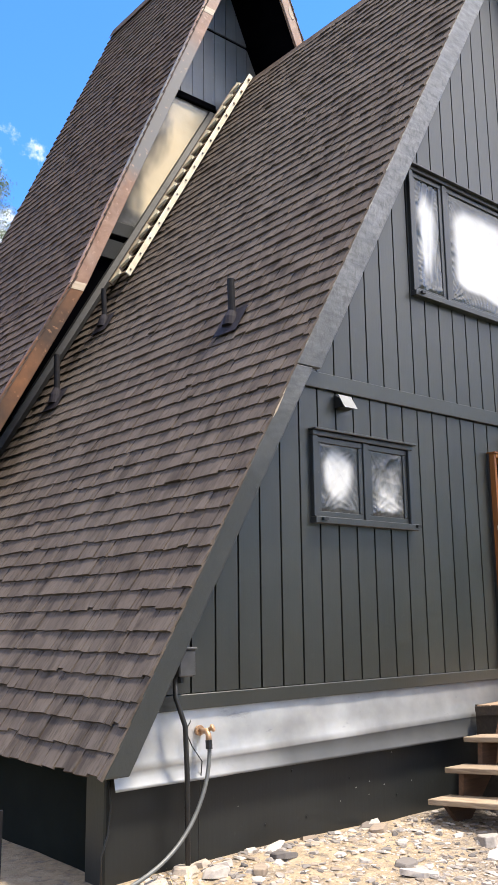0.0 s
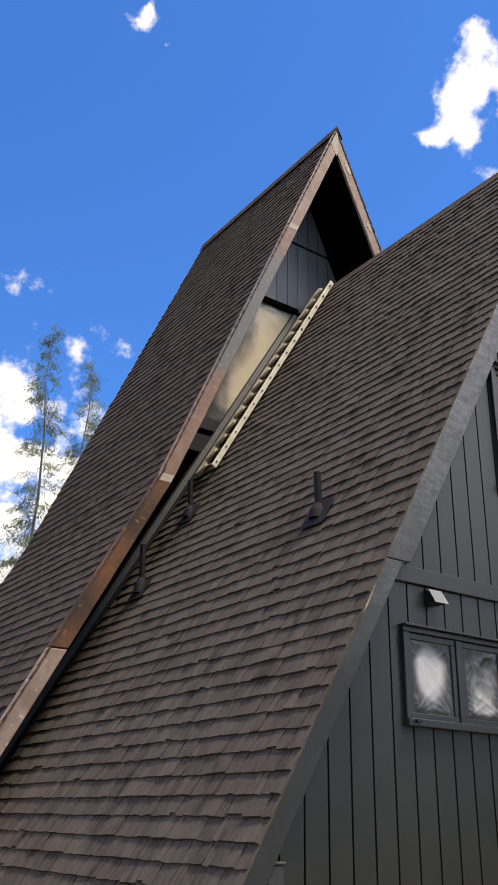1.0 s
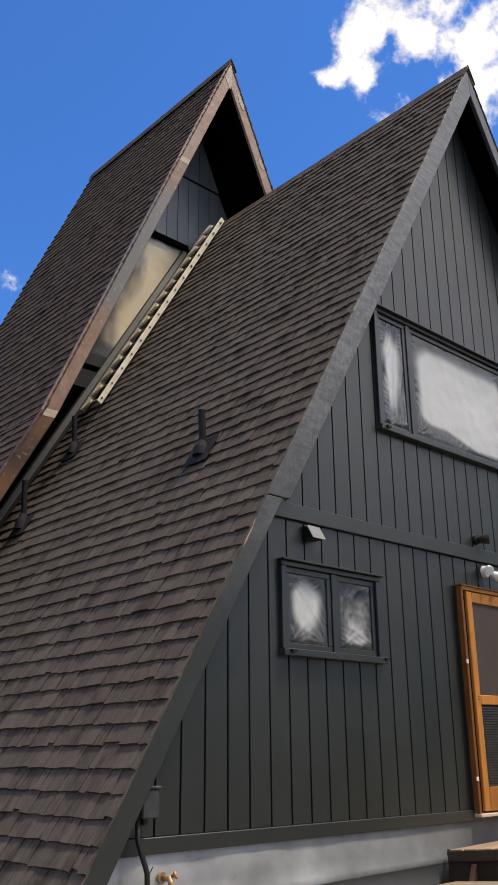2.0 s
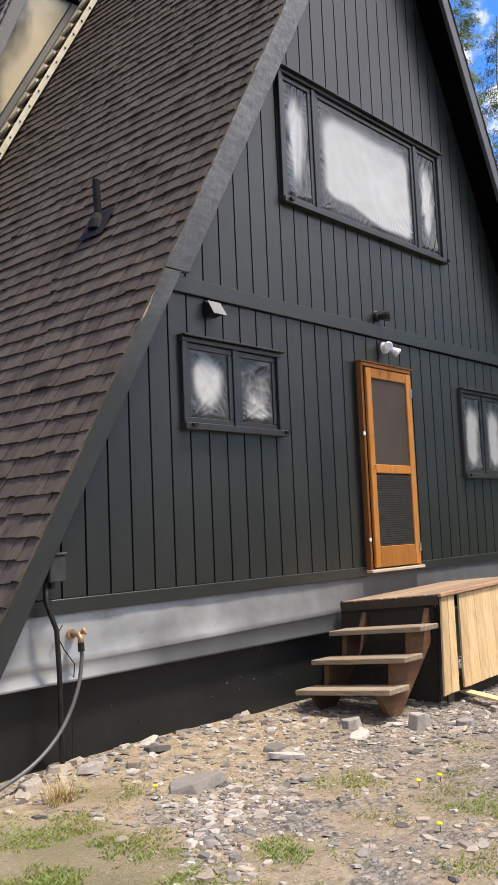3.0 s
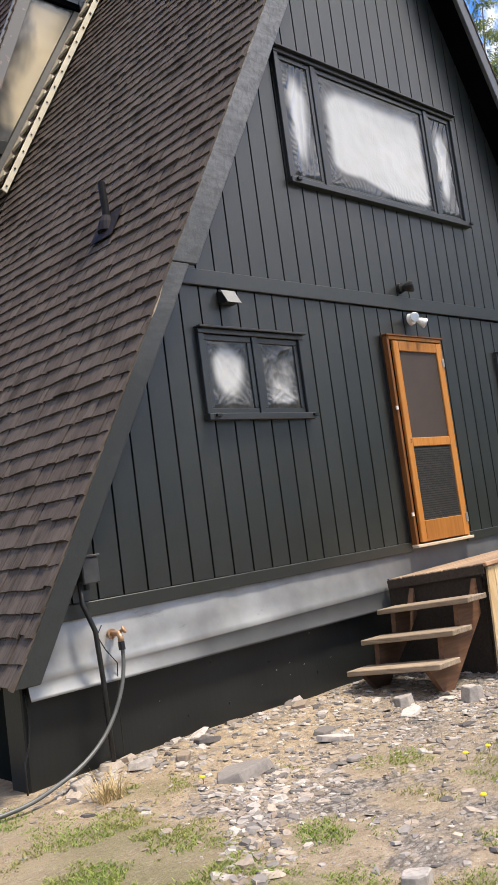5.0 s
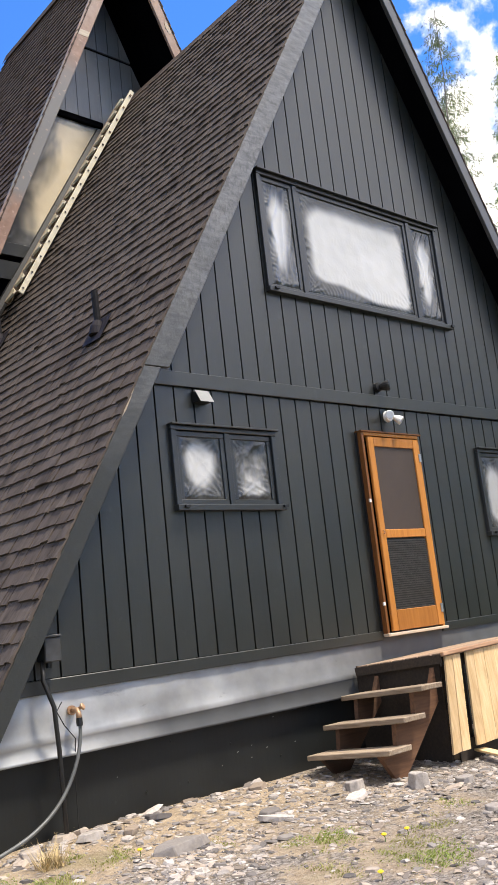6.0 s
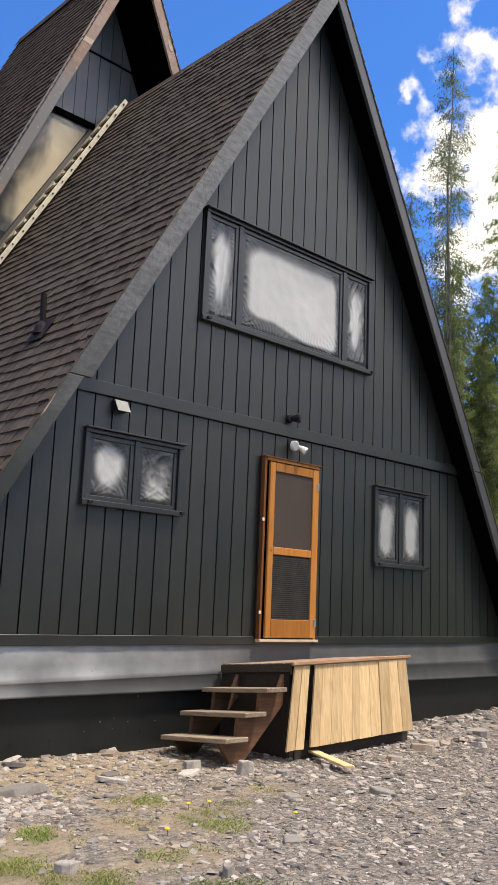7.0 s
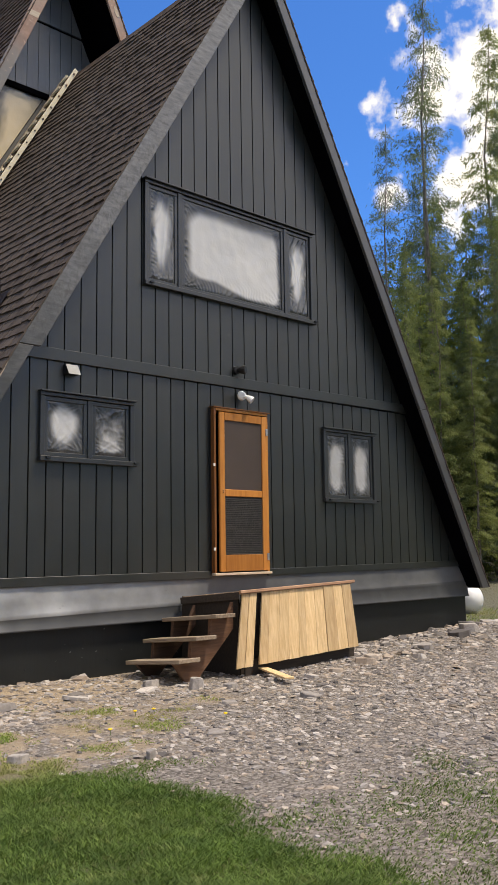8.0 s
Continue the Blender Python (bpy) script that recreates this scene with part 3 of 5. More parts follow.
def upright(shape, x0, x1, z0, z1, y0, y1, inset, holes):
    """A strip of wall from x0 to x1 under the roof, cut by holes."""
    cuts = sorted({x0, x1, *(c for h in holes for c in h[:2] if x0 < c < x1), *([CX] if x0 < CX < x1 else [])})
    for a, b in zip(cuts, cuts[1:]):
        if b - a < 0.004:
            continue
        mid = (a + b) / 2
        spans, lo = [], z0
        for h in sorted((h for h in holes if h[0] < mid < h[1]), key=lambda h: h[2]):
            if h[3] <= z0 or h[2] >= z1:
                continue
            if h[2] > lo:
                spans.append((lo, min(h[2], z1)))
            lo = max(lo, h[3])
        spans.append((lo, z1))
        for s0, s1 in spans:
            ta, tb = min(s1, roof_z(a, inset)), min(s1, roof_z(b, inset))
            if max(ta, tb) <= s0 + 0.01:
                continue
            if ta < s0:
                q = roof_x(s0, -1, inset)
                shape.prism([(q, s0), (b, s0), (b, tb)], y0, y1)
            elif tb < s0:
                q = roof_x(s0, 1, inset)
                shape.prism([(a, s0), (q, s0), (a, ta)], y0, y1)
            else:
                shape.prism([(a, s0), (b, s0), (b, tb), (a, ta)], y0, y1)
    return shape


wall = thing("wall_front", "charcoal-painted gable wall of vertical grooved boards", "wall", kind="structure")
part("backing", upright(Shape(), CX - 5.0, CX + 5.0, SILL_Z - 0.1, 9.4, 0.004, 0.16, 0.21, HOLES), GROOVE, wall, "wall backing with the grooves' shadow in its dark colour")
BAND0, BAND1 = 3.365, 3.497
X0 = -3.90
for i in range(-6, 44):
    for z0, z1, step in ((1.09, BAND0, 0.2075), (BAND1, 9.4, 0.2045)):
        shift = 6 * (0.2075 - step)  # both rows of boards meet under the vent hood
        a, b = X0 + shift + i * step + 0.008, X0 + shift + (i + 1) * step - 0.008
        if a > CX + 4.9:
            continue
        s = upright(Shape(), a, b, z0, z1, -0.022, -0.001, 0.205, HOLES)
        if s.v:
            part("siding_board", s, SIDING, wall)
band = Shape()
band.prism([(roof_x(BAND0, -1, 0.21), BAND0), (roof_x(BAND0, 1, 0.21), BAND0 + 0.02), (roof_x(BAND1, 1, 0.21), BAND1 + 0.02), (roof_x(BAND1, -1, 0.21), BAND1)], -0.055, -0.002)
part("band_board", band, TRIM, wall, "flat horizontal trim board", bevel=0.004)
base = Shape().prism([(roof_x(1.0, -1, 0.21), 0.985), (DOOR[0] - 0.002, 1.0), (DOOR[0] - 0.002, 1.088), (roof_x(1.09, -1, 0.21), 1.085)], -0.045, -0.002)
part("base_board", base, TRIM, wall, bevel=0.004)
base = Shape().prism([(DOOR[1] + 0.002, 1.005), (roof_x(1.02, 1, 0.21), 1.03), (roof_x(1.12, 1, 0.21), 1.12), (DOOR[1] + 0.002, 1.09)], -0.045, -0.002)
part("base_board", base, TRIM, wall, bevel=0.004)

# foundation, with the metal flashing over it
found = thing("foundation", "charcoal-painted foundation wall above stony ground", "foundation", kind="structure")
FX0, FX1 = -4.52, 5.10
part("foundation_wall", Shape().box(FX0, FX1, 0.02, 0.25, -0.5, 0.99), FOUND, found, bevel=0.01)
# the side walls carry the deep shade under the eave in their colour
SIDEWALL = plain("shaded_side_green_black", (0.0060, 0.0075, 0.0060), 0.85, 0, 0.3, 3, 0.15, 0.1)
part("side_wall", Shape().box(FX0 + 0.10, FX0 + 0.25, 0.251, 8.0, -0.5, 0.99), SIDEWALL, found, "side wall set back under the eave, its deep shade coloured in as green-black")
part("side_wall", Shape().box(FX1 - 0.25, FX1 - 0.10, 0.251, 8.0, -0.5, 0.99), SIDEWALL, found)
r = random.Random(4)
FLECK = plain("bare_fleck", (0.22, 0.22, 0.21), 0.7)
for k in range(14):
    x, z = -4.3 + 6.2 * r.random(), 0.12 + 0.4 * r.random()
    part("nail_head", Shape().tube([(x, 0.021, z), (x, 0.012, z)], 0.008, 6), LAMPBLACK, found)
for k in range(10):
    x, z, q = -4.3 + 4.2 * r.random(), 0.15 + 0.4 * r.random(), r.uniform(0.004, 0.010)
    part("paint_chip", Shape().prism([(x, z), (x + q * 1.8, z + q * 0.4), (x + q * 1.2, z + q * 1.3)], 0.017, 0.022), FLECK, found, "" if k else "small pale paint chip")
for side in (-1, 1):  # boarded eave under the roof's foot
    xo = roof_x(EAVE_Z, side, 0.03)
    xi = FX0 + 0.10 if side < 0 else FX1 - 0.10
    part("eave_board", Shape().box(min(xo, xi), max(xo, xi), 0.252, BACK_Y, EAVE_Z - 0.025, EAVE_Z), SOFFIT, found)
    part("eave_board", Shape().box(min(xo, FX0 if side < 0 else FX1), max(xo, FX0 if side < 0 else FX1), FRONT_Y + 0.08, 0.25, EAVE_Z - 0.025, EAVE_Z), SOFFIT, found)
metal = thing("flashing", "dented galvanised metal flashing, grey overspray on the lip, darker towards the right", "flashing", kind="structure")
sheet_edges = [(-4.495, -0.60), (-0.601, 2.30), (2.299, 5.07)]
for n, (a, b) in enumerate(sheet_edges):
    s = Shape()
    nx, prof = 90, [(1.0, -0.012), (0.90, -0.022), (0.80, -0.03), (0.70, -0.034), (0.668, -0.048), (0.652, -0.039), (0.61, -0.047), (0.565, -0.058), (0.547, -0.066), (0.545, -0.052)]
    for ix in range(nx + 1):
        x = a + (b - a) * ix / nx
        for iz, (z, y) in enumerate(prof):
            dent = noise.noise((x * 1.7, z * 4, 3.0)) * 0.009 + noise.noise((x * 5, z * 7, 7)) * 0.006 - 0.03 * max(0.0, noise.noise((x * 1.7, 4.0, z * 3)) - 0.35)
            lift = (0.016 if iz < 6 else 0.0) * (x + 4.0) * (1.0 if x < 1 else 5.0 / (x + 4.0))
            s.v.append((x, y + dent * (0 if iz in (0, 9) else 1), z + lift + (0.003 * noise.noise((x * 3, 1, 5)) if iz in (3, 4, 5) else 0)))
    m = len(prof)
    s.f = [(i * m + j, i * m + j + 1, (i + 1) * m + j + 1, (i + 1) * m + j) for i in range(nx) for j in range(m - 1)]
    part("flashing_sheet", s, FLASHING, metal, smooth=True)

# ---- windows ----


def crease(t):
    """A row of sharp ridges with rounded valleys, 0 to 1."""
    return (1 - abs(2 * (t - math.floor(t)) - 1)) ** 1.6


def film_mesh(name, x0, x1, z0, z1, y, material, parent, seed, sag=0.02, label="", slant=None, crumple=0.0):
    """A wrinkled plastic sheet, slack in the middle and pleated at the corners."""
    grid = 0.0125 if z0 < 6 else 0.025
    nx, nz = max(10, int((x1 - x0) / grid)), max(10, int((z1 - z0) / grid))
    reach = min(0.11, 0.24 * min(x1 - x0, z1 - z0))
    me = bpy.data.meshes.new(name)
    verts, faces = [], []
    for j in range(nz + 1):
        for i in range(nx + 1):
            u, v = i / nx, j / nz
            z = z0 + (z1 - z0) * v
            xa = x0 if slant is None else slant(z)
            x = xa + (x1 - xa) * u
            rim = min((x - xa), (x1 - x), (z - z0), (z1 - z))
            near = min(1.0, rim / 0.035)
            pull = 0.0
            for cx, cz, force in ((xa, z0, 1.0), (x1, z0, 0.9), (xa, z1, 0.6), (x1, z1, 0.7)):
                rho, th = math.hypot(x - cx, z - cz), math.atan2(z - cz, x - cx)
                pull += force * crease(th * 3.6 + 0.8 * noise.noise((rho * 3, th * 2, seed + cz)) + seed) * math.exp(-rho / reach) * min(1.0, rho / 0.05)
            hang = crease(x * 16 + (z - z0) * 6 + 2.6 * noise.noise((x * 3, z * 5, seed))) * math.exp(-(z - z0) / (0.05 * (z1 - z0) + 0.02)) * (0.4 + 0.8 * abs(noise.noise((x * 2.1, seed, 5))))
            side = crease(z * 8 + (x - xa) * 9 + 2.8 * noise.noise((z * 4, x * 4, seed * 3))) * math.exp(-min(x - xa, x1 - x) / 0.05)
            soft = noise.noise((x * 1.6, z * 1.6, seed)) * 0.012 + 0.003 * noise.noise((x * 7, z * 7, seed))
            ridge = (1 - abs(noise.noise((x * 5, z * 5, seed * 2)))) ** 5 + 0.6 * (1 - abs(noise.noise((x * 11 + 3, z * 9, seed)))) ** 5
            verts.append((x, y - near * (soft + crumple * ridge + 0.030 * pull + 0.024 * hang + 0.016 * side + (0.016 * crease(x * 8 - z * 1.7 + 1.2 * noise.noise((x * 3, z * 3, seed))) if x1 - x0 < 0.46 and z0 > 3.5 else 0.0)) + min(0.012, sag * rim), z))
    faces = [(j * (nx + 1) + i, j * (nx + 1) + i + 1, (j + 1) * (nx + 1) + i + 1, (j + 1) * (nx + 1) + i) for j in range(nz) for i in range(nx)]
    me.from_pydata(verts, [], faces)
    uv = me.uv_layers.new(name="UVMap")
    for poly in me.polygons:
        for li in poly.loop_indices:
            k = me.loops[li].vertex_index
            uv.data[li].uv = ((k % (nx + 1)) / nx, (k // (nx + 1)) / nz)
    me.polygons.foreach_set("use_smooth", [True] * len(me.polygons))
    me.materials.append(material)
    ob = new(name, me)
    ob.parent = parent
    return tagged(ob, label)


GLASS = Mat("window_glass", 0.05)
GLASS.color((0.03, 0.035, 0.04))
GLASS = GLASS.m
LABELS = {"window_1": "charcoal-framed two-pane window masked with wrinkled plastic film", "window_2": "narrow charcoal two-pane window masked with milky plastic film",
          "window_3": "wide three-pane upper window masked with milky plastic film"}
for wi, (name, (x0, x1, z0, z1, mull)) in enumerate(WINDOWS.items()):
    win = thing(name, LABELS[name], "window", kind="structure")
    c, d = 0.055, -0.062
    part("drip_cap", Shape().prism([(x0 - 0.010, z1 - 0.016), (x1 + 0.012, z1 - 0.016), (x1 + 0.012, z1), (x0 - 0.010, z1)], d - 0.040, -0.001), FRAME, win, bevel=0.003)
    part("casing_board", Shape().box(x0, x1, d - 0.002, -0.001, z1 - c, z1 - 0.017), FRAME, win, bevel=0.004)
    part("sill", Shape().box(x0 - 0.008, x1 + 0.018, d - 0.026, -0.001, z0 - 0.01, z0 + 0.042), FRAME, win, bevel=0.004)
    part("casing_board", Shape().box(x0, x0 + c, d, -0.001, z0 + 0.044, z1 - c - 0.002), FRAME, win, bevel=0.004)
    part("casing_board", Shape().box(x1 - c, x1, d, -0.001, z0 + 0.044, z1 - c - 0.002), FRAME, win, bevel=0.004)
    edges = [x0 + c, *mull, x1 - c]
    for mx in mull:
        part("mullion", Shape().box(mx - 0.03, mx + 0.03, -0.05, -0.001, z0 + 0.044, z1 - c - 0.002), FRAME, win, bevel=0.004)
    for k, (a, b) in enumerate(zip(edges, edges[1:])):
        a, b = a + (0.032 if k else 0.002), b - (0.032 if k < len(mull) else 0.002)
        t, f0, f1 = 0.045, -0.036, 0.03
        lo, hi = z0 + 0.046, z1 - c - 0.004
        for s in (Shape().box(a, b, f0, f1, lo, lo + t), Shape().box(a, b, f0, f1, hi - t, hi), Shape().box(a, a + t, f0, f1, lo + t + 0.001, hi - t - 0.001), Shape().box(b - t, b, f0, f1, lo + t + 0.001, hi - t - 0.001)):
            part("sash_rail", s, FRAME, win, bevel=0.003)
        part("glass", Shape().box(a + t, b - t, 0.012, 0.018, lo + t, hi - t), GLASS, win, "dark window glass")
        grey = name == "window_1" and k == 1
        film_mesh("film", a + t * 0.9, b - t * 0.9, lo + t * 0.9, hi - t * 0.9, -0.020, FILM_GREY if grey else FILM_MID if name == "window_1" else FILM_PALE if name == "window_2" else FILM if k == 1 else FILM_STRIP, win, 3.1 + 5 * wi + 2 * k, crumple=0.007 if grey else 0.0, label="wrinkled milky plastic film with dark overspray")
    for x in (x0 + 0.05, x1 - 0.03):
        part("corner_clip", Shape().box(x, x + 0.05, d - 0.05, d - 0.027, z0 + 0.012, z0 + 0.034), LAMPBLACK, win)

# ---- door ----
door = thing("door_1", "orange-stained wooden screen door with louvred lower panel", "door", kind="structure")
x0, x1, z0, z1 = DOOR
part("jamb", Shape().box(x0, x0 + 0.035, -0.10, 0.14, z0 + 0.03, z1), JAMB, door, "darker stained jamb", bevel=0.003)
part("jamb", Shape().box(x1 - 0.035, x1, -0.075, 0.14, z0 + 0.03, z1), DOORWOOD, door, bevel=0.003)
part("head", Shape().box(x0 + 0.036, x1 - 0.036, -0.10, 0.14, z1 - 0.035, z1), DOORWOOD, door, bevel=0.003)
part("drip_edge", Shape().box(x0 - 0.01, x1 + 0.012, -0.115, -0.02, z1 + 0.001, z1 + 0.014), JAMB, door, "stained wooden drip strip")
part("threshold", Shape().box(x0 - 0.005, x1 + 0.005, -0.118, 0.14, z0 + 0.0, z0 + 0.028), BAREWOOD, door, "pale worn threshold", bevel=0.004)
part("weather_strip", Shape().box(x0 - 0.012, x0 - 0.001, -0.045, -0.002, z0 + 0.03, z1), LAMPBLACK, door)
dx0, dx1, dz0, dz1 = x0 + 0.095, x1 - 0.045, z0 + 0.045, z1 - 0.045
part("jamb_stop", Shape().box(x0 + 0.037, dx0 - 0.004, -0.03, 0.13, z0 + 0.03, z1 - 0.036), JAMB, door)
y0, y1, st = -0.098, -0.065, 0.085
for s in (Shape().box(dx0, dx0 + st, y0, y1, dz0, dz1), Shape().box(dx1 - st, dx1, y0, y1, dz0, dz1)):
    part("stile", s, DOORWOOD, door, bevel=0.005)
MID = 2.03
for a, b in ((dz1 - 0.10, dz1), (MID - 0.04, MID + 0.045), (dz0, dz0 + 0.20)):
    part("rail", Shape().box(dx0 + st + 0.001, dx1 - st - 0.001, y0 + 0.001, y1, a, b), DOORWOOD, door, bevel=0.005)
part("screen", Shape().box(dx0 + st, dx1 - st, -0.082, -0.079, MID + 0.045, dz1 - 0.10), SCREEN, door, "brown insect screen")
part("panel_back", Shape().box(dx0 + st, dx1 - st, -0.072, -0.068, dz0 + 0.2, MID - 0.04), LAMPBLACK, door)
z = dz0 + 0.205
while z < MID - 0.055:
    part("louvre", Shape().prism([(dx0 + st + 0.002, z), (dx1 - st - 0.002, z), (dx1 - st - 0.002, z + 0.013), (dx0 + st + 0.002, z + 0.013)], -0.090, -0.074), SLAT, door)
    z += 0.0225
handle = part("latch", Shape().tube([(dx0 + 0.045, y0 - 0.002, MID + 0.0), (dx0 + 0.045, y0 - 0.018, MID + 0.005), (dx0 + 0.045, y0 - 0.018, MID + 0.03), (dx0 + 0.045, y0 - 0.002, MID + 0.035)], 0.005, 8), BRASS, door, "brass door latch")
for z in (dz0 + 0.17, dz1 - 0.2):
    part("hinge", Shape().box(dx1 - 0.022, dx1 + 0.014, y0 - 0.010, y0 - 0.001, z - 0.045, z + 0.045), STEEL, door, "zinc hinge plate", bevel=0.003)
for z in (1.33, 2.35):
    part("strike", Shape().box(x0 - 0.02, x0 + 0.01, -0.112, -0.101, z, z + 0.035), WHITEPAINT, door)

# inside of the house: closed, dim
inner = thing("room_shell", "dim closed interior behind the masked windows", "interior", kind="structure")
part("inner_wall", upright(Shape(), CX - 4.6, CX + 4.6, 0.2, 9.3, 2.4, 2.5, 0.23, []), INTERIOR, inner)
part("inner_floor", Shape().box(CX - 4.7, CX + 4.7, 0.27, 2.4, 0.9, 0.98), INTERIOR, inner)

# ---- rear gable wall ----
wall2 = thing("wall_rear_gable", "charcoal board gable wall above the lower roof", "wall", kind="structure")


def gable2(shape, a, b, z0, z1, y0, y1):
    cuts = sorted({a, b, *([RCX] if a < RCX < b else [])})
    for p, q in zip(cuts, cuts[1:]):
        top = []
        for x in (p, q):
            if x <= RCX:
                z = RR - 0.22 * 2.6 - (RCX - x) * (RR - KNEE[1]) / (RCX - KNEE[0])
            else:
                z = RR - 0.22 * 2.5 - (x - RCX) * LEAN_RIGHT
            top.append(min(z, z1))
        if min(top) > z0 + 0.01:
            shape.prism([(p, z0), (q, z0), (q, top[1]), (p, top[0])], y0, y1)
    return shape


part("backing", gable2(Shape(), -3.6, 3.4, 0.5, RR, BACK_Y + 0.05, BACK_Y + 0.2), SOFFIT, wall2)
TRIM2 = 10.64
x = -2.0
while x < 2.1:
    for z0, z1 in ((9.33, TRIM2), (TRIM2 + 0.05, RR)):
        s = gable2(Shape(), x + 0.005, x + 0.215, z0, z1, BACK_Y + 0.025, BACK_Y + 0.05)
        if s.v:
            part("siding_board", s, SIDING_REAR, wall2)
    x += 0.22
part("band_board", gable2(Shape(), -1.2, 1.6, TRIM2, TRIM2 + 0.05, BACK_Y - 0.01, BACK_Y + 0.05), TRIM, wall2)
part("head_board", Shape().box(-0.95, 0.16, BACK_Y - 0.05, BACK_Y + 0.05, 9.23, 9.33), SOFFIT, wall2, "black window head board", bevel=0.005)
part("ledge_board", Shape().box(-1.9, -1.2, BACK_Y - 0.04, BACK_Y + 0.05, 6.72, 6.92), TRIM, wall2, bevel=0.005)
part("lower_board", Shape().box(-2.05, -1.2, BACK_Y - 0.02, BACK_Y + 0.05, 6.36, 6.64), TRIM, wall2, bevel=0.005)
part("lower_board", gable2(Shape(), -3.45, -1.2, 1.0, 6.30, BACK_Y + 0.0, BACK_Y + 0.05), TRIM, wall2)
win4 = thing("window_4", "gable window masked with cream plastic film", "window", kind="structure")
film_mesh("film", -1.62, 0.16, 6.90, 9.25, BACK_Y + 0.0, FILM_WARM, win4, 21.0, slant=lambda z: RCX - (RR - 0.62 - z) * (RCX - KNEE[0]) / (RR - KNEE[1]), label="slack cream plastic film with dark overspray")
part("glass", Shape().prism([(-1.75, 6.9), (0.14, 6.9), (0.14, 9.25), (-0.85, 9.25)], BACK_Y + 0.036, BACK_Y + 0.044), GLASS, win4)

# valley flashing where the front roof meets the rear gable
valley = thing("flashing_valley", "dark metal flashing between the lower roof and the rear gable", "flashing", kind="structure")
UP = Vector((1, 0, SLOPE)).normalized()
OUT = Vector((-SLOPE, 0, 1)).normalized()
foot = Vector((roof_x(EAVE_Z, -1), 0, EAVE_Z))


def on_roof(v, y, n=0.0):
    """A point on the front roof's left slope: v metres up from the eave."""
    p = foot + UP * v + OUT * n
    return Vector((p.x, y, p.z))


for v0, v1 in ((0.0, 2.6), (2.58, 5.3), (5.28, 8.0), (7.98, 9.75)):
    s = Shape()
    pts = [on_roof(v, y, n) for v in (v0, v1) for y, n in ((4.68, 0.040), (4.82, 0.045), (4.85, 0.11), (4.90, 0.12))]
    s.add(pts, [(0, 1, 5, 4), (1, 2, 6, 5), (2, 3, 7, 6)])
    part("flashing_strip", s, DARKMETAL, valley)

# ---- ladder on the roof ----
ladder = thing("ladder", "pale wooden ladder lying on the shingle roof beside the gable", "ladder")
LADDERDARK = wood("brown_ladder_wood", (0.20, 0.14, 0.10), (0.34, 0.26, 0.19), 0.6, (6, 6, 6), 0.25)
LV0, LV1 = 5.85, 10.11
part("rail", Shape().beam(on_roof(LV0, 4.06, 0.10), on_roof(LV1, 4.11, 0.10), 0.026, 0.075, OUT), LADDERWOOD, ladder, bevel=0.006)
part("rail", Shape().beam(on_roof(LV0 - 0.02, 4.44, 0.10), on_roof(LV1 - 0.05, 4.45, 0.10), 0.035, 0.075, OUT), LADDERDARK, ladder, "brown stained far rail", bevel=0.006)
for k in range(15):
    v = LV0 + 0.08 + k * 0.29
    part("rung", Shape().beam(on_roof(v, 4.075, 0.10), on_roof(v + 0.03, 4.42, 0.10), 0.035, 0.03, OUT), LADDERDARK, ladder, bevel=0.005)
    corners = [on_roof(v + a, y, n) for n in (0.105, 0.135) for a, y in ((-0.10, 4.425), (0.15, 4.425), (0.05, 4.29), (0.0, 4.29))]
    part("foot_cleat", Shape().add(corners, [(0, 1, 2, 3), (7, 6, 5, 4), (0, 4, 5, 1), (1, 5, 6, 2), (2, 6, 7, 3), (3, 7, 4, 0)]), LADDERWOOD, ladder, "" if k else "pale wooden cleat on the far rail")
    part("bolt", Shape().tube([on_roof(v, 4.038 + 0.05 * k / 15, 0.105), on_roof(v, 4.052 + 0.05 * k / 15, 0.105)], 0.012, 8), LAMPBLACK, ladder)

# ---- roof vent pipes ----


def vent_pipe(v, y, height, r, lean):
    p = on_roof(v, y, 0.0)
    t = thing("vent_pipe", "black vent pipe with a rubber boot on the shingle roof", "pipe", "roof vent pipes", at=p)
    top = Vector((lean, 0, height))
    part("pipe", Shape().tube([(0, 0, -0.05), top * 0.5, top], [r, r, r * 0.98], 14), PIPE, t, smooth=False)
    n = OUT * 0.05
    part("boot", Shape().tube([n * 0.4 - UP * 0.02, n * 0.4 + top * 0.14, top * 0.30], [r * 2.3, r * 1.9, r * 1.25], 14), BOOT, t, "cracked rubber boot")
    s = Shape()
    for a, b in ((-0.16, -0.13), (0.16, -0.13), (0.16, 0.17), (-0.16, 0.17)):
        s.v.append(tuple(OUT * 0.045 + UP * b + Vector((0, a, 0))))
    s.v += [tuple(Vector(q) - OUT * 0.006) for q in s.v]
    s.f = [(0, 1, 2, 3), (7, 6, 5, 4), (0, 4, 5, 1), (1, 5, 6, 2), (2, 6, 7, 3), (3, 7, 4, 0)]
    part("base_flashing", s, BOOT, t)
    return t


vent_pipe(3.95, 0.92, 0.44, 0.034, -0.02)
vent_pipe(5.02, 4.03, 0.48, 0.032, -0.03)
vent_pipe(3.82, 4.05, 0.58, 0.034, -0.02)

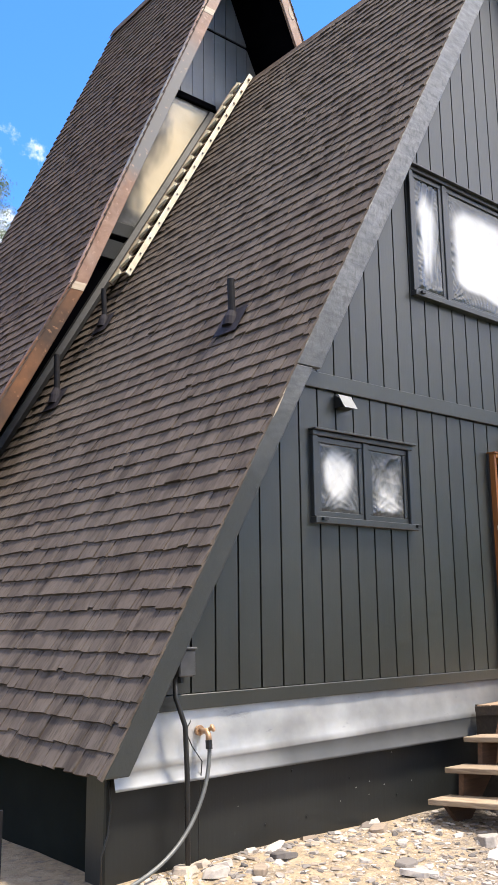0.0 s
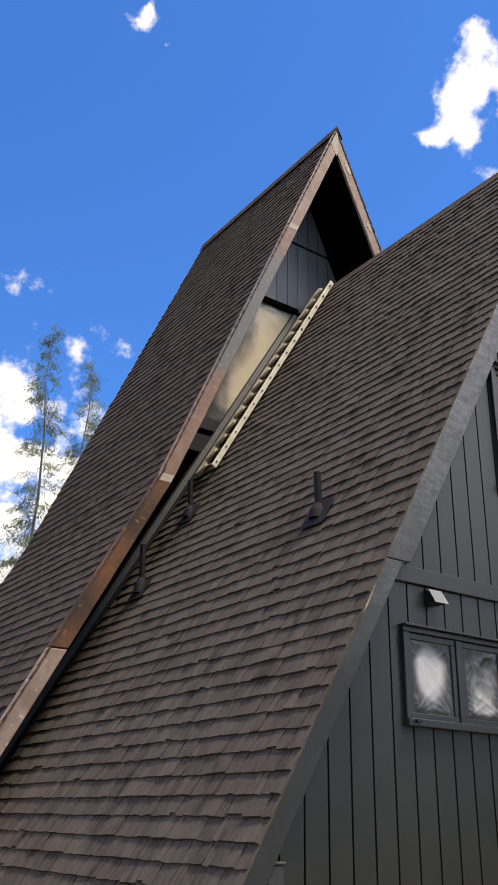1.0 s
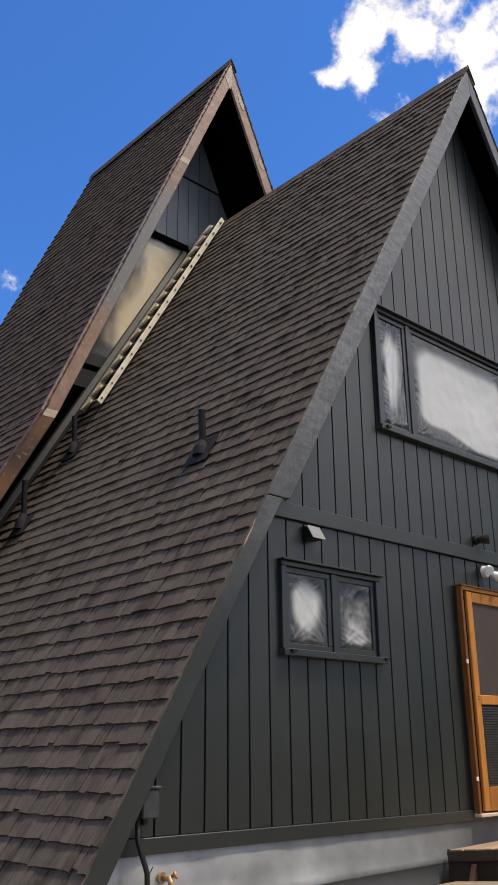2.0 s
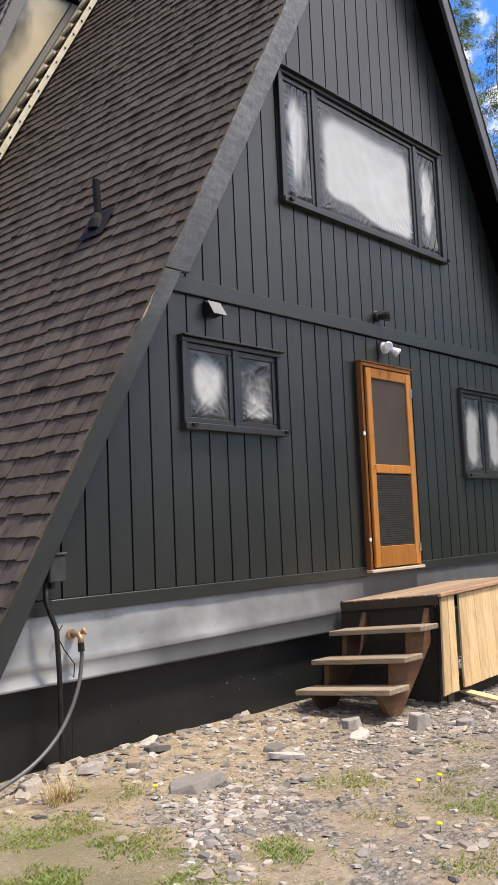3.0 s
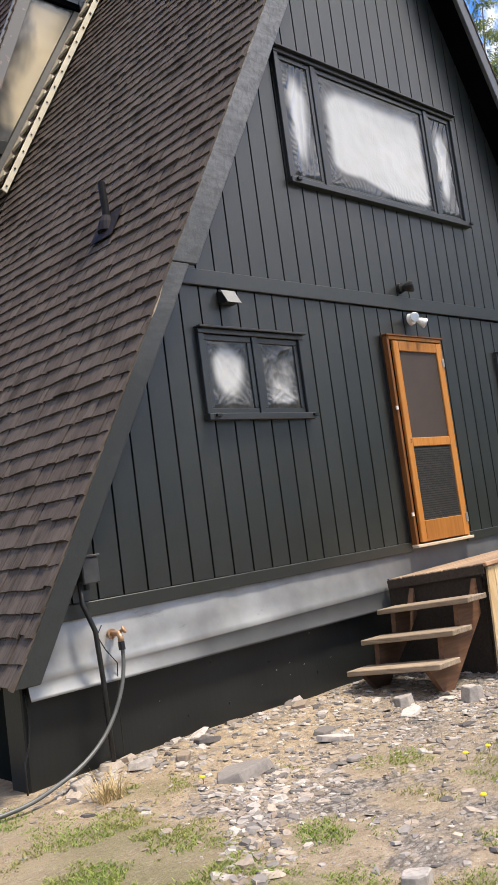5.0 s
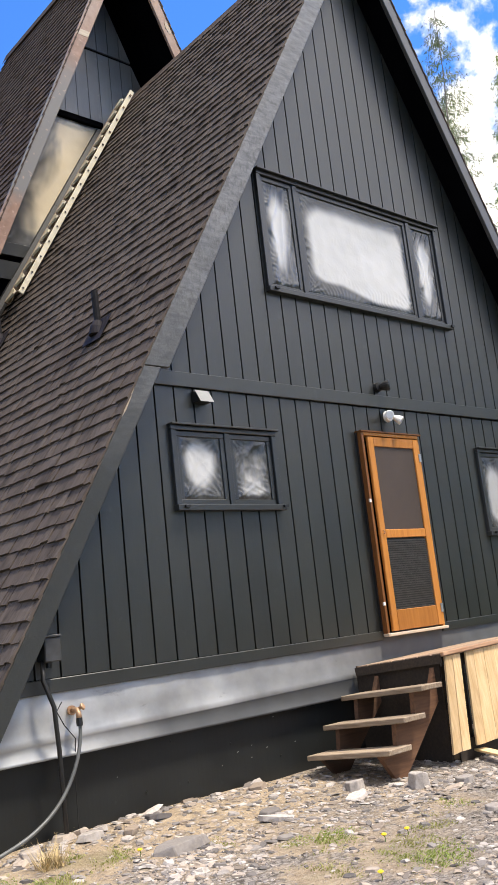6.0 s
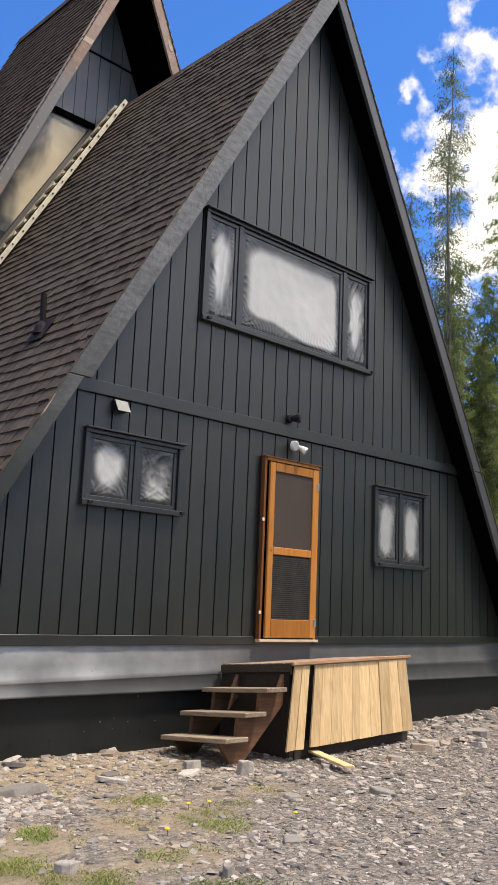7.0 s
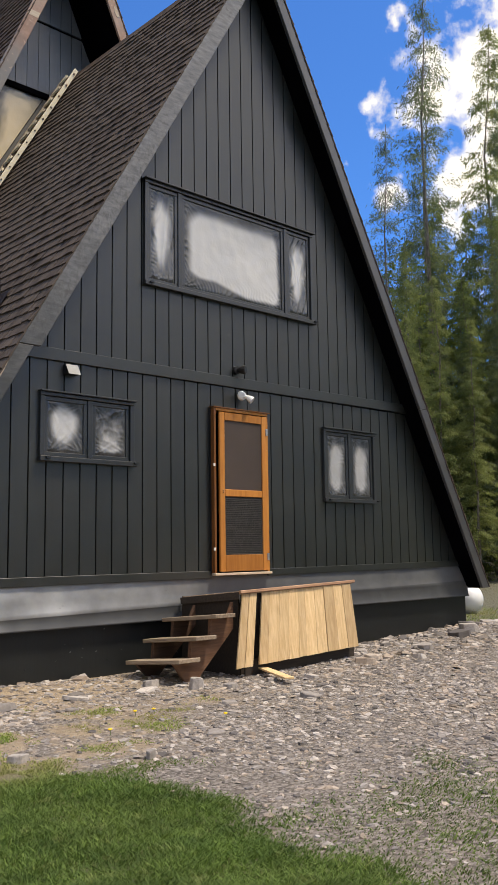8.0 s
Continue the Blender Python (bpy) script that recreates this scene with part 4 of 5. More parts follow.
# ---- fixtures on the wall ----
FLAP = plain("dull_silver_flap", (0.19, 0.194, 0.198), 0.5, 0.2, 0.1)
hood = thing("dryer_vent", "small dark vent hood with a silver flap", "vent")
part("hood", Shape().add([(-2.465, -0.024, 3.230), (-2.305, -0.024, 3.230), (-2.305, -0.024, 3.340), (-2.465, -0.024, 3.340), (-2.455, -0.13, 3.230), (-2.315, -0.13, 3.230), (-2.315, -0.06, 3.330), (-2.455, -0.06, 3.330)],
                         [(0, 1, 2, 3), (4, 7, 6, 5), (0, 4, 5, 1), (1, 5, 6, 2), (2, 6, 7, 3), (3, 7, 4, 0)]), LAMPBLACK, hood, bevel=0.004)
part("flap", Shape().add([(-2.460, -0.140, 3.225), (-2.310, -0.140, 3.225), (-2.310, -0.072, 3.340), (-2.460, -0.072, 3.340), (-2.460, -0.134, 3.223), (-2.310, -0.134, 3.223), (-2.310, -0.066, 3.338), (-2.460, -0.066, 3.338)],
                         [(0, 1, 2, 3), (7, 6, 5, 4), (0, 4, 5, 1), (1, 5, 6, 2), (2, 6, 7, 3), (3, 7, 4, 0)]), FLAP, hood, "silver metal flap")


def lamp_head(parent, p, d, size, shell, glass):
    p, d = Vector(p), Vector(d).normalized()
    head = part("lamp_head", Shape().tube([p, p + d * size * 0.35, p + d * size * 0.8, p + d * size], [size * 0.25, size * 0.42, size * 0.55, size * 0.56], 14), shell, parent, bevel=0)
    lens = part("lens", Shape().tube([p + d * size * 1.0, p + d * size * 1.06], [size * 0.50, size * 0.44], 14), glass, head)
    return head


flood = thing("floodlight", "white twin-head floodlight above the door", "lamp")
part("base", Shape().tube([(0.110, -0.056, 3.275), (0.110, -0.095, 3.275)], [0.062, 0.055], 16), WHITEPAINT, flood)
part("arm", Shape().tube([(0.110, -0.09, 3.275), (0.040, -0.13, 3.270)], 0.018, 8), WHITEPAINT, flood)
part("arm", Shape().tube([(0.110, -0.09, 3.275), (0.160, -0.13, 3.260)], 0.018, 8), WHITEPAINT, flood)
lamp_head(flood, (0.050, -0.12, 3.270), (-0.55, -0.7, -0.1), 0.088, WHITEPAINT, ALU)
lamp_head(flood, (0.150, -0.12, 3.260), (0.45, -0.6, -0.55), 0.088, WHITEPAINT, ALU)
spot = thing("wall_lamp", "black wall lamp above the trim board", "lamp")
part("base", Shape().tube([(0.050, -0.022, 3.600), (0.050, -0.06, 3.600)], [0.056, 0.05], 16), LAMPBLACK, spot)
lamp_head(spot, (0.060, -0.055, 3.600), (0.5, -0.75, 0.02), 0.105, LAMPBLACK, GLASS)

BOXGREY = plain("grey_electrical_box", (0.055, 0.056, 0.060), 0.45)
meter = thing("junction_box", "dark grey electrical box on the wall", "electrical box")
part("box_body", Shape().box(-4.085, -3.955, -0.15, -0.024, 1.205, 1.375), BOXGREY, meter, bevel=0.008)
part("box_lid", Shape().box(-4.093, -3.947, -0.158, -0.02, 1.376, 1.392), BOXGREY, meter, bevel=0.004)
part("cable_gland", Shape().tube([(-4.03, -0.09, 1.206), (-4.03, -0.09, 1.165)], 0.022, 10), LAMPBLACK, meter)
part("lid_screw", Shape().tube([(-3.954, -0.09, 1.33), (-3.948, -0.09, 1.33)], 0.008, 8), LAMPBLACK, meter)
cable = thing("cable", "black cable running down from the box into the ground", "cable")
part("sheath", Shape().tube([(-4.085, -0.10, 1.22), (-4.095, -0.12, 1.08), (-4.04, -0.15, 0.9), (-4.01, -0.13, 0.6), (-3.985, -0.10, 0.3), (-3.97, -0.09, -0.04)], 0.017, 8), CONDUIT, cable, smooth=True)
wire = thing("thin_wire", "thin black wire on the flashing", "cable")
part("sheath", Shape().tube([(-3.93, -0.06, 0.92), (-3.98, -0.07, 0.86), (-3.93, -0.075, 0.76), (-3.85, -0.075, 0.66), (-3.85, -0.04, 0.4), (-3.84, -0.02, 0.0)], 0.004, 5), CONDUIT, wire)
tap = thing("outdoor_tap", "brass garden tap on the metal flashing", "tap")
part("flange", Shape().tube([(-3.845, -0.03, 0.85), (-3.845, -0.05, 0.85)], 0.034, 12), BRASS, tap)
part("spout", Shape().tube([(-3.845, -0.045, 0.85), (-3.845, -0.12, 0.852), (-3.85, -0.145, 0.83), (-3.852, -0.15, 0.79)], [0.017, 0.019, 0.019, 0.021], 10), BRASS, tap, smooth=True)
part("valve_stem", Shape().tube([(-3.845, -0.10, 0.85), (-3.815, -0.15, 0.875)], 0.012, 8), BRASS, tap)
part("hand_wheel", Shape().tube([(-3.822, -0.140, 0.868), (-3.812, -0.153, 0.876)], 0.026, 10), BRASS, tap, bevel=0.004)
hose = thing("garden_hose", "grey garden hose hanging from the brass tap", "hose")
hp = [(-3.852, -0.15, 0.795), (-3.855, -0.16, 0.70), (-3.90, -0.18, 0.54), (-3.99, -0.20, 0.38), (-4.12, -0.23, 0.25), (-4.30, -0.27, 0.15), (-4.52, -0.31, 0.085), (-4.80, -0.36, 0.045), (-5.2, -0.30, 0.03), (-5.7, -0.1, 0.03)]
part("coupling", Shape().tube([(-3.852, -0.15, 0.80), (-3.853, -0.155, 0.745)], 0.023, 10), LAMPBLACK, hose)
# a smooth curve through the hose's points
sm = []
for i in range(len(hp) - 1):
    p0, p1, p2, p3 = (Vector(hp[max(0, min(len(hp) - 1, k))]) for k in (i - 1, i, i + 1, i + 2))
    for t in (0, 0.25, 0.5, 0.75):
        sm.append(0.5 * ((2 * p1) + (p2 - p0) * t + (2 * p0 - 5 * p1 + 4 * p2 - p3) * t * t + (3 * p1 - p0 - 3 * p2 + p3) * t ** 3))
part("tube", Shape().tube(sm, 0.0135, 8), HOSE, hose, smooth=True)
corner_cable = thing("corner_cable", "thin black cable hanging down the foundation corner", "cable")
part("sheath", Shape().tube([(FX0 + 0.02, 0.008, 0.66), (FX0 + 0.035, 0.004, 0.45), (FX0 + 0.02, 0.006, 0.30), (FX0 - 0.03, 0.0, 0.18), (FX0 - 0.03, 0.0, -0.05)], 0.006, 6), CONDUIT, corner_cable, smooth=True)
stake = thing("pipe_stub", "short grey pipe standing beside the foundation", "pipe")
part("stub", Shape().tube([(-4.95, 0.55, -0.1), (-4.95, 0.55, 0.42)], 0.02, 8), PIPE, stake)

# ---- deck and steps ----
DECKEDGE = wood("reddish_deck_edge", (0.30, 0.165, 0.10), (0.50, 0.31, 0.20), 0.65, (3, 40, 40), 0.35)
deck = thing("deck", "small wooden landing with fresh vertical skirt boards", "deck")
DX0, DX1, DY0, DZ = -0.91, 0.92, -1.09, 0.918
TIP = Matrix.Translation((0, DY0, DZ)) @ pose(0, 0, 0, -5.0, -1.6, 0) @ Matrix.Translation((0, -DY0, -DZ))
y = -0.10
while y > DY0 + 0.03:
    w = 0.135
    part("deck_board", Shape().box(DX0 + random.uniform(-0.008, 0.008), DX1, y - w, y, DZ - 0.036, DZ).moved(TIP), DECKTOP, deck, bevel=0.004)
    y -= w + 0.013
# dark rim set before the board ends, with their shade in its colour
part("rim_joist", Shape().box(DX0 - 0.024, DX0 - 0.010, DY0 - 0.004, -0.1, DZ - 0.085, DZ - 0.010).moved(TIP), DECKRIM, deck, "dark rim joist, coloured for the shaded board ends")
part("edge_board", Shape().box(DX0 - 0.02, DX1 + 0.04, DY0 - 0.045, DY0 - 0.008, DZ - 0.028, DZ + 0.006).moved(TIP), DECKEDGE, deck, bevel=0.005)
# added panel: its near-black stands for the shaded space under the landing
part("side_panel", Shape().box(DX0 + 0.03, DX0 + 0.05, DY0 + 0.06, -0.075, -0.05, DZ - 0.11), DECKRIM, deck, "near-black panel added for the shade under the landing")
# board added to fill the gap below the skirt with a shadow colour
part("base_panel", Shape().box(DX0 + 0.06, DX1 + 0.03, DY0 - 0.012, DY0 + 0.002, -0.06, 0.16), DECKRIM, deck, "dark board added for the shadow gap at the skirt's foot")
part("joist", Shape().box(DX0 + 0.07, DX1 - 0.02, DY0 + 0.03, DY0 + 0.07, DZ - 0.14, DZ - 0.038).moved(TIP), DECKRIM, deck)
for x, y in ((DX0 + 0.1, DY0 + 0.06), (-0.62, DY0 + 0.03), (DX1 - 0.08, DY0 + 0.06), (DX0 + 0.1, -0.2), (DX1 - 0.08, -0.2)):
    part("post", Shape().box(x - 0.04, x + 0.04, y, y + 0.08, -0.05, DZ - (0.15 if y < -0.5 else 0.26)), DECKRIM, deck)
r = random.Random(8)
xs = [(-0.885, -0.785), (-0.778, -0.672)]
for w in (0.11, 0.15, 0.145, 0.15, 0.11, 0.16, 0.15, 0.165, 0.15, 0.16):
    xs.append((-0.588 if len(xs) == 2 else xs[-1][1] + 0.002, 0.0))
    xs[-1] = (xs[-1][0], xs[-1][0] + w)
for k, (a, b) in enumerate(xs):
    fan_a, fan_b = 0.115 * a - 0.069, 0.115 * b - 0.069
    lo_a, lo_b = (0.098 + 0.045 * (q + 0.8) + r.uniform(-0.004, 0.004) for q in (a, b))
    top = DZ - 0.03 + 0.028 * a
    y0 = DY0 - 0.018 - (0.012 if k > 8 else 0.0) + r.uniform(-0.0015, 0.0015)
    s = Shape().add([(a + fan_a, y0 - 0.085, lo_a), (b + fan_b, y0 - 0.085, lo_b), (b, y0 - 0.005, top), (a, y0 - 0.005, top),
                     (a + fan_a, y0 - 0.065, lo_a), (b + fan_b, y0 - 0.065, lo_b), (b, y0 + 0.015, top), (a, y0 + 0.015, top)],
                    [(0, 1, 2, 3), (7, 6, 5, 4), (0, 4, 5, 1), (1, 5, 6, 2), (2, 6, 7, 3), (3, 7, 4, 0)])
    part("skirt_board", s, LUMBER, deck, "" if k else "fresh yellow pine board", bevel=0.002)
# darker copy of the stringer wood: the back stringer's shade is in its colour
STRINGER_DARK = wood("shaded_stringer_wood", (0.07, 0.04, 0.025), (0.13, 0.07, 0.045), 0.7, (3, 40, 30), 0.4)
steps = thing("wooden_steps", "three weathered open wooden treads beside the landing", "steps")
TREADS = [(-1.31, -1.034, 0.672), (-1.575, -1.30, 0.464), (-1.80, -1.52, 0.256)]
for a, b, z in TREADS:
    s = Shape().add([(a, -1.16, z - 0.042), (b, -1.16, z - 0.042), (b, -1.16, z), (a, -1.16, z), (a, -0.25, z - 0.120), (b, -0.25, z - 0.120), (b, -0.25, z - 0.078), (a, -0.25, z - 0.078)],
                    [(0, 1, 2, 3), (7, 6, 5, 4), (0, 4, 5, 1), (1, 5, 6, 2), (2, 6, 7, 3), (3, 7, 4, 0)])
    part("tread", s, TREAD, steps, bevel=0.005)
for y in (-1.03, -0.40):
    dz = 0.086 * (y + 1.16)
    z1, z2, z3 = (z - 0.043 - dz for a, b, z in TREADS)
    saw = [(-0.95, z1 + 0.16), (-1.03, z1), (-1.26, z1), (-1.28, z2), (-1.53, z2), (-1.55, z3), (-1.76, z3), (-1.58, -0.03), (-1.50, -0.03), (-0.95, 0.50)]
    part("stringer", Shape().prism(saw[::-1], y, y + 0.045), STRINGER if y < -1 else STRINGER_DARK, steps)
plank = thing("loose_plank", "short yellow plank lying on the gravel", "plank")
p = part("board", Shape().box(-0.42, 0.42, -0.05, 0.05, 0, 0.02), LUMBER, plank, bevel=0.003)
plank.matrix_basis = pose(-0.79, -1.50, 0.05, 0, 0, 64.5 + 180)

# ---- white tank behind the house ----
tank = thing("gas_tank", "white horizontal gas tank on the grass behind the house", "tank")
tx, ty, tz, tr = 8.15, 1.62, 0.29, 0.29
prof = [(0.0, 0.0), (0.02, 0.12), (0.07, 0.21), (0.15, 0.275), (0.25, tr), (2.0, tr), (2.1, 0.275), (2.2, 0.15), (2.24, 0.0)]
T = Vector((-0.25, 0.97, 0)).normalized()
part("tank_body", Shape().tube([Vector((tx, ty, tz)) + T * a for a, b in prof], [max(b, 0.002) for a, b in prof], 24), TANKPAINT, tank, smooth=True)
for a in (0.5, 1.7):
    q = Vector((tx, ty, 0)) + T * a
    part("tank_foot", Shape().box(q.x - 0.2, q.x + 0.2, q.y - 0.05, q.y + 0.05, -0.05, 0.06), FOUND, tank)

# ---- ground: one sheet to the horizon ----


def smooth01(t):
    t = max(0.0, min(1.0, t))
    return t * t * (3 - 2 * t)


def ground_z(x, y):
    z = 0.02 * noise.noise((x * 0.6, y * 0.6, 3)) + 0.012 * noise.noise((x * 2.3, y * 2.3, 8))
    z += 0.16 * math.exp(-((x - 4.4) / 1.6) ** 2 - ((y + 0.75) / 0.75) ** 2) + 0.07 * math.exp(-((x - 1.8) / 1.5) ** 2 - ((y + 0.9) / 0.5) ** 2)
    z += 0.05 * math.exp(-((x + 3.2) / 1.2) ** 2 - ((y + 0.25) / 0.35) ** 2)
    d = math.hypot(x, y + 3)
    z += 0.004 * max(0, d - 14) + 0.5 * noise.noise((x * 0.03, y * 0.03, 1)) * smooth01((d - 16) / 30)
    return z


def grassy(x, y):
    """How much grass covers the ground at x, y: 0 bare stones, 1 lawn."""
    n = noise.noise((x * 0.9, y * 0.9, 5)) * 0.6 + noise.noise((x * 2.6, y * 2.6, 9)) * 0.4
    g = 0.0
    lawn = min(-3.2 - 0.35 * (x + 4.8) - y, -3.87 + 0.28 * (y + 3.74) - x)
    g = max(g, smooth01(0.5 + lawn * 1.5 + n * 1.3), 0.32 * smooth01(0.3 + (-4.6 - y) * 0.6 + n * 1.3))
    west = (-4.75 + 0.1 * y - x)
    g = max(g, smooth01(0.30 + west * 1.0 + n * 1.6) * 0.62)
    for px, py, pr, a in ((-4.1, -0.72, 0.42, 0.8), (-4.2, -2.15, 0.40, 0.75), (-3.27, -1.75, 0.34, 0.6), (-3.2, -2.45, 0.38, 0.6), (-4.9, -1.7, 0.7, 0.8), (-3.6, -1.1, 0.3, 0.5), (-2.6, -2.2, 0.3, 0.4), (-3.9, -3.0, 0.4, 0.5), (-4.6, -1.1, 0.45, 0.6), (-5.0, -2.4, 0.6, 0.8), (-3.75, -2.2, 0.35, 0.6), (-2.0, -1.9, 0.25, 0.35), (-4.5, -3.1, 0.35, 0.9), (-4.75, -1.25, 0.4, 0.9), (-5.1, -1.8, 0.45, 0.95), (-4.75, -2.65, 0.25, 0.9)):
        g = max(g, a * smooth01(1.25 - math.hypot(x - px, (y - py)) / pr + n * 0.9))
    far = math.hypot(x + 1, y + 2)
    if x > 5.6 or y > 0.4 or x < -6.5:
        edge = max(x - 5.7, y - 0.5 if abs(x) > 5 else -9, -6.3 - x)
        g = max(g, smooth01(0.4 + edge * 0.8 + n * 0.5))
    return g


def axis_steps(lo, hi, step, far):
    out = list(np.arange(lo, hi + step / 2, step))
    s, a, b = step, lo, hi
    while b < far:
        s *= 1.35
        a, b = a - s, b + s
        out = [a] + out + [b]
    return out


gx, gy = axis_steps(-9.0, 8.0, 0.09, 420), axis_steps(-9.0, 1.0, 0.09, 420)
gv = [(x, y, ground_z(x, y)) for y in gy for x in gx]
nx = len(gx)
gf = [(j * nx + i, j * nx + i + 1, (j + 1) * nx + i + 1, (j + 1) * nx + i) for j in range(len(gy) - 1) for i in range(nx - 1)]
me = bpy.data.meshes.new("ground")
me.from_pydata(gv, [], gf)
att = me.attributes.new("cover", "FLOAT", "POINT")
att.data.foreach_set("value", [grassy(x, y) for x, y, z in gv])
k = Mat("stony_ground", 0.95, spec=0.2)
w = k.world_at()
a = k.n.new("ShaderNodeAttribute")
a.attribute_name = "cover"
fine, mid, big = k.noise(w, 45, 6, 0.7), k.noise(w, 9, 5, 0.6), k.noise(w, 0.8, 4)
def flakes(scale, rot):
    t = k.n.new("ShaderNodeTexVoronoi")
    t.inputs["Scale"].default_value = scale
    wob = k.n.new("ShaderNodeVectorMath")
    wob.operation = "MULTIPLY_ADD"
    tn = k.n.new("ShaderNodeTexNoise")
    tn.inputs["Scale"].default_value, tn.inputs["Detail"].default_value = scale * 0.6, 3
    k.l.new(w, tn.inputs["Vector"])
    k.l.new(tn.outputs["Color"], wob.inputs[0])
    wob.inputs[1].default_value = (0.9 / scale,) * 3
    k.l.new(k.world_at((1, 1.6, 1), (0, 0, rot)), wob.inputs[2])
    k.l.new(wob.outputs[0], t.inputs["Vector"])
    return k.axis(t.outputs["Color"], 0), t.outputs["Distance"]


cell, dist = flakes(26, 25)
cell2, dist2 = flakes(60, -40)
stone = k.mix(cell, (0.115, 0.099, 0.090), (0.35, 0.312, 0.280))
stone = k.mix(k.ramp(cell2, 0.45, 0.55, 0, 0.6), stone, k.mix(cell2, (0.06, 0.052, 0.046), (0.40, 0.355, 0.31)))
stone = k.mix(k.ramp(dist, 0.45, 0.75, 0, 0.75), stone, (0.07, 0.058, 0.048))
stone = k.mix(k.ramp(big, 0.4, 0.65, 0, 0.3), stone, (0.27, 0.235, 0.205))
dirt = k.mix(k.ramp(mid, 0.3, 0.7), (0.27, 0.20, 0.13), (0.46, 0.36, 0.25))
dirt = k.mix(k.ramp(cell2, 0.6, 0.8, 0, 0.5), dirt, k.mix(cell, (0.18, 0.14, 0.10), (0.52, 0.44, 0.34)))
west = k.math("MULTIPLY", k.ramp(k.math("ADD", k.axis(w, 0), k.ramp(big, 0.25, 0.75, -1.0, 1.0)), -1.0, -2.4), k.ramp(k.math("ADD", k.axis(w, 1), k.ramp(k.noise(w, 1.3, 4), 0.25, 0.75, -1.3, 1.3)), -2.2, -0.9))
c = k.mix(west, stone, k.mix(k.ramp(mid, 0.30, 0.50), stone, dirt))
cover = k.math("ADD", a.outputs["Fac"], k.ramp(mid, 0.3, 0.7, -0.22, 0.22))
c = k.mix(k.math("MULTIPLY", k.ramp(cover, 0.05, 0.32, 0, 0.85), k.math("MULTIPLY", k.ramp(k.axis(w, 0), -2.4, -3.6, 0.15, 1.0), k.ramp(k.axis(w, 1), -3.7, -3.0, 0.1, 1.0))), c, dirt)
green = k.mix(k.ramp(fine, 0.35, 0.7), (0.045, 0.070, 0.018), (0.17, 0.165, 0.065))
k.color(k.mix(k.math("MULTIPLY", k.ramp(cover, 0.42, 1.0), k.ramp(k.axis(w, 1), -3.7, -2.9, 1.0, 0.55)), c, green))
k.bump(k.math("ADD", k.math("ADD", fine, mid), k.math("ADD", cell, cell2)), 0.9, 0.02)
me.materials.append(k.m)
me.polygons.foreach_set("use_smooth", [True] * len(me.polygons))
ground = tagged(new("ground", me), "stony ground with patches of grass and sand", "ground", kind="structure")

# ---- stones ----
k = Mat("slate_stone", 0.85, spec=0.3)
tone = k.chance()
c = k.mix(tone, (0.09, 0.081, 0.080), (0.52, 0.47, 0.43))
c = k.mix(k.ramp(k.math("FRACT", k.math("MULTIPLY", tone, 7.3)), 0.55, 0.75, 0, 0.5), c, (0.40, 0.30, 0.21))
n = k.noise(k.world_at(), 40, 5)
c = k.mix(k.ramp(n, 0.4, 0.75, 0, 0.5), c, (0.13, 0.115, 0.105))
k.color(c)
STONE = k.bump(n, 0.5, 0.006).m


def stone_shape(r, sx, sy, sz, sides=6, taper=(0.62, 0.92)):
    """A slab of broken slate: an uneven ring below, a smaller one above."""
    ang = sorted(2 * math.pi * (i + r.uniform(-0.3, 0.3)) / sides for i in range(sides))
    rad = [r.uniform(0.72, 1.1) for _ in ang]
    low = [(sx * q * math.cos(t), sy * q * math.sin(t), -0.35 * sz) for t, q in zip(ang, rad)]
    q2 = r.uniform(*taper)
    top = [(x * q2 + r.uniform(-.08, .08) * sx, y * q2 + r.uniform(-.08, .08) * sy, sz * r.uniform(0.45, 0.8)) for x, y, z in low]
    n = sides
    faces = [tuple(range(n, 2 * n))] + [(i, (i + 1) % n, (i + 1) % n + n, i + n) for i in range(n)]
    return low + top, faces


rs = random.Random(11)
chips = Shape()
STONES = [stone_shape(rs, 1, 1, 1, rs.choice((4, 5, 5, 6))) for _ in range(40)]


def scatter(count, box, size, accept, flat=0.45):
    done = 0
    for _ in range(count * 6):
        x, y = rs.uniform(*box[:2]), rs.uniform(*box[2:])
        if rs.random() > accept(x, y):
            continue
        s = size[0] + (size[1] - size[0]) * rs.random() ** 6.0
        v, f = STONES[rs.randrange(40)]
        m = pose(x, y, ground_z(x, y) + s * 0.08, rs.uniform(-16, 16), rs.uniform(-16, 16), rs.uniform(0, 360)) @ Matrix.Diagonal((s, s * rs.uniform(0.5, 0.9), s * flat * rs.uniform(0.4, 1.0), 1))
        chips.add([m @ Vector(p) for p in v], f)
        done += 1
        if done >= count:
            break


def bare(x, y):
    if y > -0.04 and x < 5.2 and x > -4.7:
        return 0
    thin = 1.0
    if x < -1.6:
        thin = 0.65 + 0.35 * smooth01(0.45 + 1.6 * noise.noise((x * 1.1, y * 1.1, 14)) - 0.5 * max(0, y + 1.1))
    return thin * (1 - grassy(x, y)) ** 1.5


scatter(14000, (-4.9, 6.2, -3.6, 0.0), (0.008, 0.056), bare, 0.34)
scatter(9000, (-5.2, 1.0, -5.4, -1.0), (0.007, 0.046), bare, 0.36)
scatter(4500, (-2.2, 8.0, -6.5, -1.0), (0.010, 0.066), bare, 0.36)
scatter(6000, (-4.2, 2.5, -6.2, -2.6), (0.008, 0.04), bare, 0.35)
scatter(5000, (-3.6, 2.0, -6.0, -3.4), (0.009, 0.050), bare, 0.36)
scatter(1500, (-4.5, -1.5, -1.9, -0.05), (0.014, 0.06), bare, 0.3)
